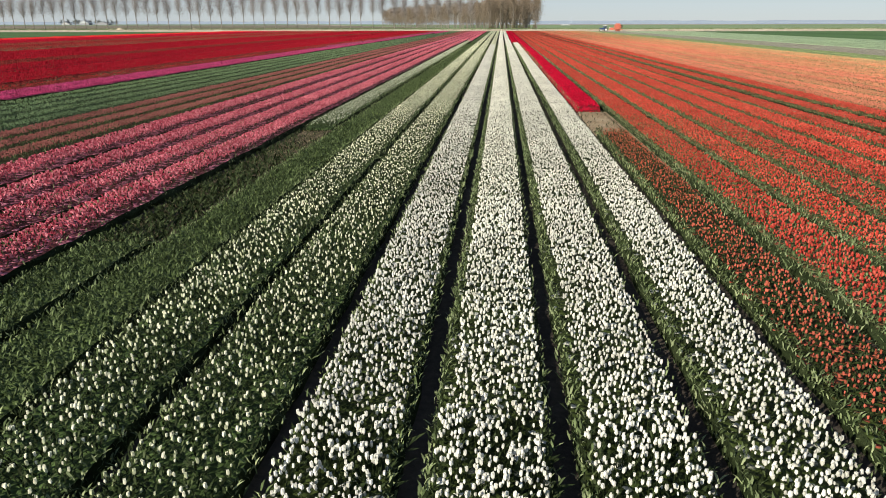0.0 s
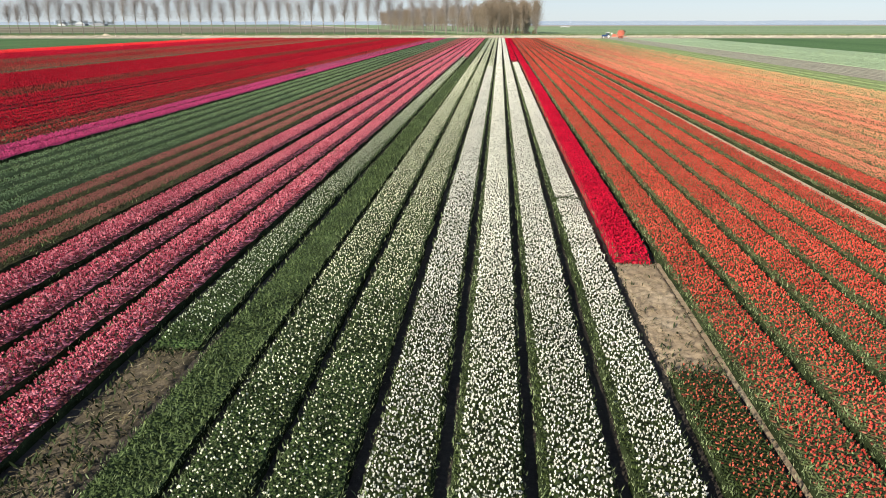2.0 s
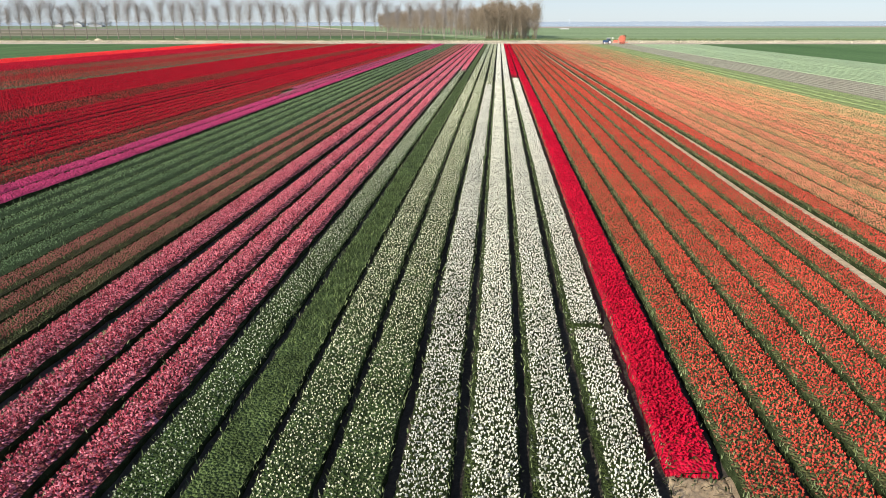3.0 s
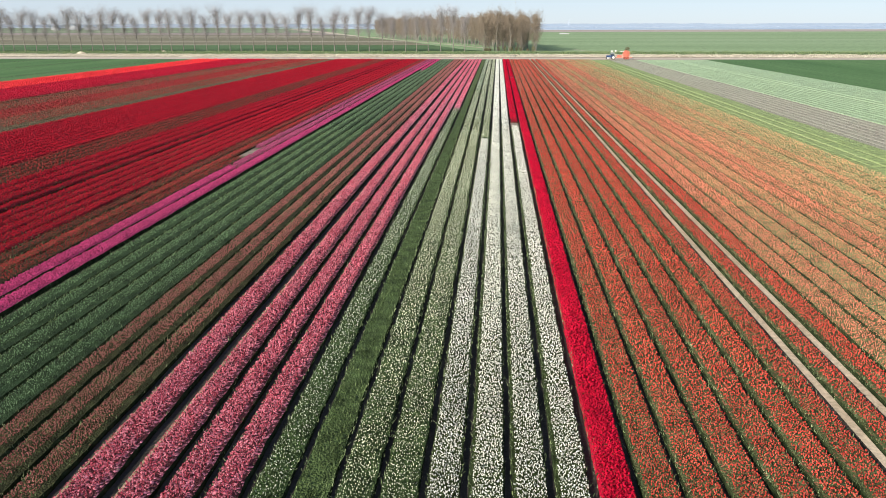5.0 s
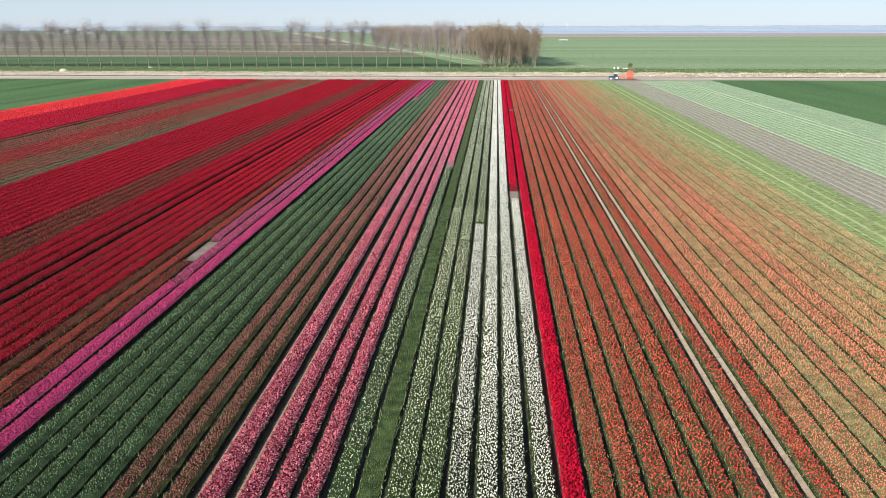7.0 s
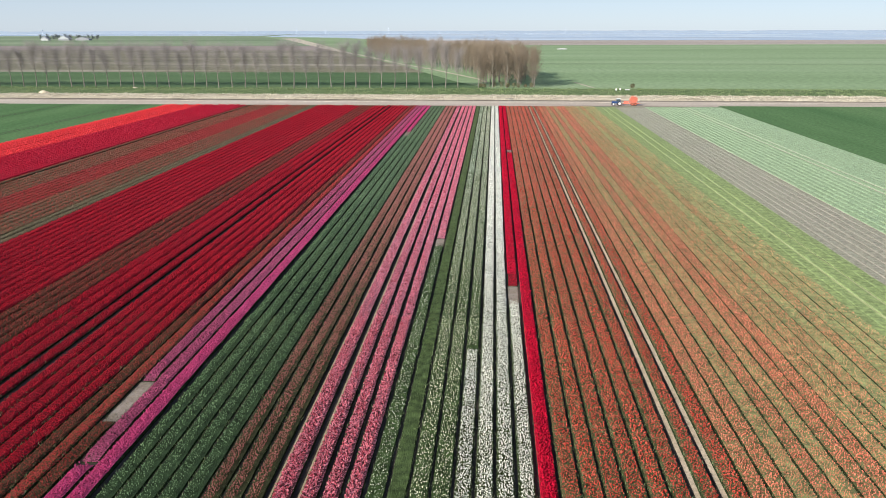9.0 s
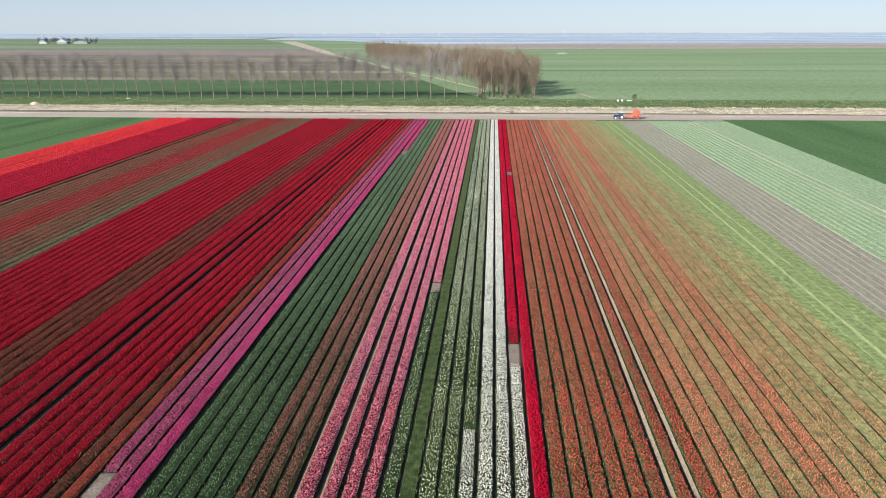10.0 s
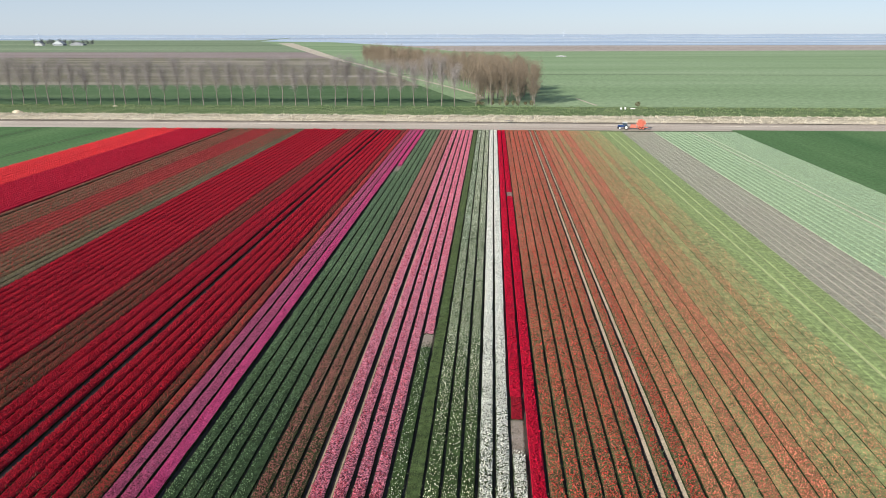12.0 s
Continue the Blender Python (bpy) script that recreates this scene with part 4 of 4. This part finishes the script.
T = np.random.default_rng(5)
poplars = [tree("poplar_tree", 23.5, 6.5 + 0.7 * (i % 3), 4.4 + 0.5 * (i % 2), 36, 3800, twig_mat, "tall bare poplar in a row on the grass bank", "tree", "poplar row", 60 + i, 0.014, (1.1, 2.7), 0.8, 0.0, 0.06, 0.95) for i in range(5)]
plant_copies(poplars, [(-338 + 6.95 * i + T.normal(0, 0.25), 452 + 5.0 * (i * 6.95) / 330 + T.normal(0, 0.3), 0.2) for i in range(47)], T)
wood = [tree("woodland_tree", 23.0, 2.2 + 1.0 * (i % 3), 5.2, 20, 900, wood_twig_mat, "bare brown tree of a dense narrow wood", "tree", "trees of the wood", 80 + i, 0.041, (0.6, 1.7), 1.0, 0.35, 0.06, 0.7) for i in range(6)]
places = []
for r in range(60):
    y = 458 + r * 8.4
    left = float(np.interp(y, [455, 527, 560, 637, 732, 918, 970], [-10, -4, -10, -38, -75, -140, -160]))
    for c in range(5 if r < 28 else 3):
        x = left + (2 + c * 7.4) * (1 - 0.15 * (y - 458) / 450) + T.normal(0, 0.9)
        if x < 24:
            places.append((x, y + T.normal(0, 1.2), 0.1))
plant_copies(wood, places, T, (0.86, 1.06))


def tufts(name, x0, x1, y0, y1, n, tall, wide, z, material, label, category, seed):
    """Standing grass or reed: thin pointed blades in clumps."""
    rng = np.random.default_rng(seed)
    cx, cy = rng.uniform(x0, x1, n // 6), rng.uniform(y0, y1, n // 6)
    k = rng.integers(0, n // 6, n)
    t = (np.array([[-wide, 0, -0.2], [wide, 0, -0.2], [wide * 0.3, tall * 0.15, tall]]), np.array([[0, 1, 2]]))
    u = (cy[k] - y0) / (y1 - y0)
    co, tr = scatter(t, cx[k] + rng.normal(0, 0.7, n), cy[k] + rng.normal(0, 0.5, n), z * np.sin(np.pi * np.clip(u, 0.05, 0.95)) ** 0.7, rng.uniform(0.5, 1.2, n), rng, 0.3)
    tagged(new(name, fast_mesh(name, co, tr, [material])), label, category, kind="stuff")


reed_mat = island_mat("dry_reed", [(0, (0.50, 0.44, 0.34)), (0.5, (0.61, 0.55, 0.44)), (1, (0.70, 0.65, 0.54))], 0.8)
grass_blade_mat = island_mat("grass_blade", [(0, (0.09, 0.14, 0.06)), (0.5, (0.165, 0.225, 0.10)), (1, (0.25, 0.30, 0.15))], 0.8)
tufts("dry_reed", -420, 420, 388, 414.5, 16000, 0.55, 0.14, 0.65, reed_mat, "pale dry reed standing on the ditch bank", "reed", 21)
tufts("bank_grass", -420, 420, 414, 453, 30000, 0.7, 0.12, 0.8, grass_blade_mat, "rough green grass on the bank", "grass", 22)


def bush(x, y, z, wide, high, seed, material, label):
    """A shrub: many short stems with small leaf clumps."""
    rng = np.random.default_rng(seed)
    root = tagged(new("shrub"), label, "shrub", group="shrubs by the wood")
    root.location = (x, y, z)
    pieces = []
    for _ in range(9):
        a, r = rng.uniform(0, 6.28), rng.uniform(0.1, wide / 2)
        pieces.append(limb((0, 0, 0), (r * np.cos(a), r * np.sin(a), high * rng.uniform(0.6, 0.95)), 0.05, 0.015, 0.1, rng, 2, 3))
    co, t = joined(pieces)
    child("stem", fast_mesh("stem", co, t, [bark_mat]), root)
    n = 260
    u = rng.normal(0, 1, (n, 3))
    u /= np.linalg.norm(u, axis=1)[:, None]
    c = u * rng.uniform(0.3, 1, n)[:, None] ** 0.5 * np.array([wide / 2, wide / 2, high / 2]) + np.array([0, 0, high * 0.55])
    co, t = scatter((np.array([[-0.16, 0, 0], [0.16, 0, 0], [0.1, 0.05, 0.22], [-0.12, 0.03, 0.2]]), np.array([[0, 1, 2], [0, 2, 3]])), c[:, 0], c[:, 1], c[:, 2], rng.uniform(0.6, 1.5, n) * wide / 3, rng, 0.8)
    child("foliage", fast_mesh("foliage", co, t, [material]), root)
    return root


shrub_mat = island_mat("shrub_leaf", [(0, (0.10, 0.10, 0.05)), (0.5, (0.17, 0.16, 0.09)), (1, (0.25, 0.225, 0.14))], 0.7)
for i in range(9):
    bush(-6 + 3.6 * i + T.normal(0, 0.9), 458.5 + T.normal(0, 1.5), 0.2, T.uniform(1.8, 3.0), T.uniform(1.5, 3.4), 300 + i, shrub_mat, "tangled brownish shrub at the wood's edge")
bush(74, 452.5, 0.3, 2.6, 2.6, 330, shrub_mat, "small lone bush on the grass bank")

# ---------------------------------------------------------------- tractor and hose reel
blue = plain_mat("blue_paint", (0.03, 0.07, 0.19), 0.35)
orange_paint = plain_mat("orange_red_paint", (0.60, 0.18, 0.125), 0.45)
tyre_mat = plain_mat("tyre_rubber", (0.02, 0.02, 0.02), 0.85)
white_paint = plain_mat("white_paint", (0.8, 0.8, 0.78), 0.45, 0, 0.05)
steel = plain_mat("grey_steel", (0.35, 0.35, 0.36), 0.4, 0.8)
hose_mat = plain_mat("hose", (0.54, 0.16, 0.11), 0.5)


def glass_build(nt, bsdf):
    bsdf.inputs["Base Color"].default_value = (0.25, 0.32, 0.36, 1)
    bsdf.inputs["Roughness"].default_value = 0.05
    bsdf.inputs["Transmission Weight"].default_value = 0.7


glass = mat("cab_glass", glass_build)


def ring(bm, c, r, w, thick, seg=20):
    """A wheel's tyre, its axle along y."""
    prof = [(r - thick, -w / 2), (r - 0.04, -w / 2), (r, -w / 3), (r, w / 3), (r - 0.04, w / 2), (r - thick, w / 2)]
    rows = []
    for i in range(seg):
        a = 2 * math.pi * i / seg
        rows.append([bm.verts.new((c[0] + q * math.cos(a), c[1] + y, c[2] + q * math.sin(a))) for q, y in prof])
    for i in range(seg):
        for k in range(len(prof)):
            n, j = rows[(i + 1) % seg], (k + 1) % len(prof)
            bm.faces.new((rows[i][k], rows[i][j], n[j], n[k]))
    return bm


def wheel(x, y, r, w, parent, rim):
    tyre = part("wheel", ring(bmesh.new(), (x, y, r), r, w, r * 0.38), tyre_mat, parent, "black rubber tyre")
    part("rim", tube(bmesh.new(), (x, y - w * 0.42, r), (x, y + w * 0.42, r), r * 0.63, r * 0.63, 16), rim, tyre, "pale wheel rim")


def tractor(x, y, z):
    """It faces -x."""
    t = tagged(new("tractor"), "blue farm tractor with cab parked on the earth track", "tractor")
    t.location = (x, y, z)
    part("bonnet", box(bmesh.new(), -2.4, -0.5, -0.42, 0.42, 0.95, 1.75, 0.12), blue, t, "blue bonnet")
    part("chassis", box(bmesh.new(), -2.2, 1.2, -0.35, 0.35, 0.55, 0.98, 0.05), steel, t, "grey chassis")
    cab = part("cab", box(bmesh.new(), -0.5, 1.1, -0.75, 0.75, 1.0, 1.65, 0.08), blue, t, "blue cab body")
    part("roof", box(bmesh.new(), -0.6, 1.2, -0.82, 0.82, 2.72, 2.92, 0.08), white_paint, cab, "white cab roof")
    for px in (-0.48, 1.02):
        for py in (-0.7, 0.7):
            part("pillar", box(bmesh.new(), px, px + 0.08, py - 0.04, py + 0.04, 1.6, 2.75), blue, cab)
    for y0 in (-0.71, 0.69):
        part("window", box(bmesh.new(), -0.4, 1.02, y0, y0 + 0.02, 1.66, 2.7), glass, cab, "tinted cab window")
    part("window", box(bmesh.new(), -0.46, -0.44, -0.66, 0.66, 1.66, 2.7), glass, cab, "tinted windscreen")
    part("exhaust", tube(bmesh.new(), (-0.75, 0.5, 1.6), (-0.75, 0.5, 2.75), 0.05, 0.05), steel, t, "upright exhaust pipe")
    for py in (-0.85, 0.85):
        wheel(0.75, py, 0.88, 0.5, t, white_paint)
        wheel(-1.75, py, 0.62, 0.4, t, white_paint)
        part("mudguard", box(bmesh.new(), 0.15, 1.45, py - 0.26, py + 0.26, 1.72, 1.8, 0.03), blue, t, "blue mudguard")
    return t


def hose_reel(x, y, z):
    t = tagged(new("irrigation_reel"), "orange-red irrigation hose reel on a trailer behind the tractor", "farm machine")
    t.location = (x, y, z)
    part("frame", box(box(box(bmesh.new(), -3.6, 3.2, -0.75, -0.55, 0.75, 0.98, 0.03), -3.6, 3.2, 0.55, 0.75, 0.75, 0.98, 0.03), -0.4, 0.2, -0.6, 0.6, 0.72, 0.95), orange_paint, t, "orange steel chassis")
    part("drawbar", tube(bmesh.new(), (-3.5, 0, 0.85), (-4.6, 0, 0.7), 0.09, 0.07), orange_paint, t)
    drum = part("drum", tube(bmesh.new(), (0.6, -0.75, 2.35), (0.6, 0.75, 2.35), 0.75, 0.75, 24), hose_mat, t, "drum wound with hose")
    for py in (-0.82, 0.76):
        bm = ring(bmesh.new(), (0.6, py + 0.03, 2.35), 1.65, 0.07, 0.14, 28)
        for i in range(8):
            a = i * math.pi / 4
            tube(bm, (0.6, py + 0.03, 2.35), (0.6 + 1.55 * math.cos(a), py + 0.03, 2.35 + 1.55 * math.sin(a)), 0.045, 0.045, 6)
        part("flange", bm, orange_paint, drum, "spoked orange drum flange")
    for r in range(7):
        bm = bmesh.new()
        ring(bm, (0.6, -0.6 + 0.2 * r, 2.35), 1.30, 0.17, 0.5, 28)
        part("hose_coil", bm, hose_mat, drum)
    for py in (-0.95, 0.95):
        part("wheel_arm", box(bmesh.new(), -0.1, 0.9, py - 0.05, py + 0.05, 0.6, 2.3, 0.02), orange_paint, t)
        wheel(1.3, py, 0.55, 0.35, t, orange_paint)
        wheel(0.1, py, 0.55, 0.35, t, orange_paint)
    part("engine_box", box(bmesh.new(), -3.3, -1.4, -0.7, 0.7, 0.98, 1.9, 0.06), orange_paint, t, "orange engine cover")
    part("outrigger", box(bmesh.new(), 3.0, 4.2, -0.9, 0.9, 0.35, 0.55, 0.03), steel, t, "dark steel ground anchor")
    part("gun_mast", tube(tube(bmesh.new(), (2.6, 0, 0.9), (2.9, 0, 2.2), 0.06, 0.05), (2.9, 0, 2.2), (3.7, 0, 2.6), 0.05, 0.03), steel, t)
    return t


tractor(52.6, 367.0, 0.04)
hose_reel(58.6, 367.2, 0.04)


def crate(x, y, z, w, h, seed):
    t = tagged(new("crate"), "white plastic crate standing on the grass bank", "crate", group="crates on the bank")
    t.location = (x, y, z)
    part("side", box(bmesh.new(), -w / 2, w / 2, -0.5, -0.46, 0, h), white_paint, t)
    part("side", box(bmesh.new(), -w / 2, w / 2, 0.46, 0.5, 0, h), white_paint, t)
    part("end", box(bmesh.new(), -w / 2, -w / 2 + 0.04, -0.46, 0.46, 0, h), white_paint, t)
    part("end", box(bmesh.new(), w / 2 - 0.04, w / 2, -0.46, 0.46, 0, h), white_paint, t)
    part("bottom", box(bmesh.new(), -w / 2 + 0.04, w / 2 - 0.04, -0.46, 0.46, 0.02, 0.08), white_paint, t)


crate(63.0, 436, 0.8, 0.6, 0.9, 1)
crate(65.0, 436, 0.8, 0.6, 1.0, 2)
crate(69.0, 438, 0.8, 2.2, 0.4, 3)

# culvert and puddle in the ditch
pud = bmesh.new()
bmesh.ops.create_circle(pud, cap_ends=True, segments=20, radius=1, matrix=Matrix.Translation((9, 386, 0.06)) @ Matrix.Diagonal((4.5, 1.3, 1, 1)))
me = bpy.data.meshes.new("puddle")
pud.to_mesh(me)
pud.free()
me.materials.append(plain_mat("still_water", (0.06, 0.06, 0.055), 0.12))
tagged(new("puddle", me), "still dark puddle in the muddy ditch", "puddle", kind="structure")
c = tagged(new("culvert"), "grey concrete culvert pipe with a timber headwall", "culvert")
c.location = (8.2, 387.6, 0)
part("pipe", ring(bmesh.new(), (0, 0, 0.45), 0.55, 2.2, 0.1, 18), plain_mat("concrete", (0.35, 0.34, 0.32), 0.85), c, "concrete pipe")
for dx in (-1.4, 1.2):
    part("headwall_post", box(bmesh.new(), dx, dx + 0.2, -1.1, -0.9, -0.1, 1.1, 0.02), bark_mat, c, "weathered timber post")
part("headwall_rail", box(bmesh.new(), -2.2, 2.2, -1.18, -1.1, 0.75, 0.95, 0.01), bark_mat, c, "weathered timber rail")


def heap(x, y, z, w, h, material, label):
    rng = np.random.default_rng(int(abs(x)))
    bm = bmesh.new()
    bmesh.ops.create_icosphere(bm, subdivisions=3, radius=1)
    for v in bm.verts:
        k = 1 + 0.25 * noise.noise(v.co * 1.7 + Vector((x, y, 0)))
        v.co = Vector((v.co.x * w * k, v.co.y * w * 0.7 * k, max(-0.1, v.co.z * h * k)))
    me = bpy.data.meshes.new("heap")
    bm.to_mesh(me)
    bm.free()
    me.materials.append(material)
    ob = tagged(new("heap", me), label, "heap")
    ob.location = (x, y, z)


heap(-224, 411, 0.2, 2.6, 1.5, bank_sand_mat, "pale heap of dumped sand on the bank")
heap(-190.5, 439, 0.8, 1.3, 0.6, bank_sand_mat, "small pale heap of sand on the grass bank")

# ---------------------------------------------------------------- far farm, shed, turbines, far shore
roof_mat = plain_mat("grey_roof", (0.30, 0.31, 0.34), 0.7)
# white turbines, greyed towards blue: the haze is in the paint colour
turbine_paint = plain_mat("hazy_turbine_paint", (0.52, 0.58, 0.66), 0.6)
wall_mat = plain_mat("pale_wall", (0.50, 0.51, 0.51), 0.8)


def barn(name, x, y, w, d, eave, top, wall, roof, label):
    b = tagged(new(name), label, "barn", group="far farm")
    b.location = (x, y, 0.05)
    part("wall", box(bmesh.new(), -w / 2, w / 2, -d / 2, d / 2, 0, eave), wall, b)
    bm = bmesh.new()
    p = [(-w / 2 - 0.5, eave), (0, top), (w / 2 + 0.5, eave), (w / 2 + 0.5, eave - 0.3), (-w / 2 - 0.5, eave - 0.3)]
    a, c = [bm.verts.new((px, -d / 2 - 0.5, pz)) for px, pz in p], [bm.verts.new((px, d / 2 + 0.5, pz)) for px, pz in p]
    bm.faces.new(a[::-1])
    bm.faces.new(c)
    for i in range(5):
        bm.faces.new((a[i], a[(i + 1) % 5], c[(i + 1) % 5], c[i]))
    part("roof", bm, roof, b)
    part("door", box(bmesh.new(), -2, 2, -d / 2 - 0.15, -d / 2 - 0.02, 0, eave * 0.8), roof_mat, b, "dark barn door")
    for sx in (-0.32, 0.32):
        part("window", box(bmesh.new(), w * sx - 1, w * sx + 1, -d / 2 - 0.1, -d / 2 - 0.02, eave * 0.4, eave * 0.7), glass, b)


pale_roof = plain_mat("weathered_sheet_roof", (0.46, 0.49, 0.52), 0.6)
barn("barn", -1222, 2128, 30, 20, 5, 13, roof_mat, pale_roof, "barn with a pale grey roof among far trees")
barn("barn", -1270, 2112, 22, 14, 3, 6, wall_mat, wall_mat, "low white shed of a far farm")
barn("barn", -1172, 2135, 40, 18, 4, 9, roof_mat, roof_mat, "long dark grey barn of a far farm")
barn("farmhouse", -1300, 2160, 20, 14, 5, 11, wall_mat, roof_mat, "grey-roofed farmhouse among bare trees")
# twig tones turned blue-grey to carry the haze over the far farm
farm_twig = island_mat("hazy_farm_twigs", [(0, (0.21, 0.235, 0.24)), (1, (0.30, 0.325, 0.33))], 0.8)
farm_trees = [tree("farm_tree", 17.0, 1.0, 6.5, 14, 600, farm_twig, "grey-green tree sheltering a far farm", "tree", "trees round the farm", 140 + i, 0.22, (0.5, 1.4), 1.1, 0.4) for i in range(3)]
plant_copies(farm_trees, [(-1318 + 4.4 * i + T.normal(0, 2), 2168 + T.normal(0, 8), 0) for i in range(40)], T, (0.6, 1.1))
barn("greenhouse", 103, 1205, 14, 5, 1.2, 2.0, wall_mat, wall_mat, "low white plastic greenhouse on a far meadow")


def turbine(x, y, high):
    t = tagged(new("wind_turbine"), "white three-bladed wind turbine on the horizon", "wind turbine", group="wind turbines")
    t.location = (x, y, 0)
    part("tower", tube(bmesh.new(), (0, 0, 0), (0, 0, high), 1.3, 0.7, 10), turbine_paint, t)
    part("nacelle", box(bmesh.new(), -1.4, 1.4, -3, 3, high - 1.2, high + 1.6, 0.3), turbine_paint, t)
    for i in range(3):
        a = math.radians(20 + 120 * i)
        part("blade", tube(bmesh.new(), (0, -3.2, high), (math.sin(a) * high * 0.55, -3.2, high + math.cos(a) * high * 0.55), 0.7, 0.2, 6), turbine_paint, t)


for k, (x, y) in enumerate(((-1700, 4300), (-1450, 4400), (-1180, 4500), (-960, 4300), (-690, 4500), (-620, 4450), (-330, 4600), (-2450, 4000), (420, 4600))):
    turbine(x, y, 20 + 4 * (k % 3))
# shore colour includes the haze along the horizon
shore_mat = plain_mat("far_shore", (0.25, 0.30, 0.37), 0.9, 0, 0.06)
rng = np.random.default_rng(9)
xs = np.linspace(-FAR, FAR, 260)
hs = np.interp(xs, np.linspace(-FAR, FAR, 90), rng.uniform(13, 17, 90)) + rng.uniform(0, 2, 260)
co = np.concatenate([np.stack([xs, np.full(260, FAR - 30), np.full(260, -1.0)], -1), np.stack([xs, np.full(260, FAR - 30), hs], -1), np.stack([xs, np.full(260, FAR - 5), np.full(260, -1.0)], -1)])
i = np.arange(259)
q = np.concatenate([np.stack([i, i + 1, i + 261, i + 260], -1), np.stack([i + 260, i + 261, i + 521, i + 520], -1)])
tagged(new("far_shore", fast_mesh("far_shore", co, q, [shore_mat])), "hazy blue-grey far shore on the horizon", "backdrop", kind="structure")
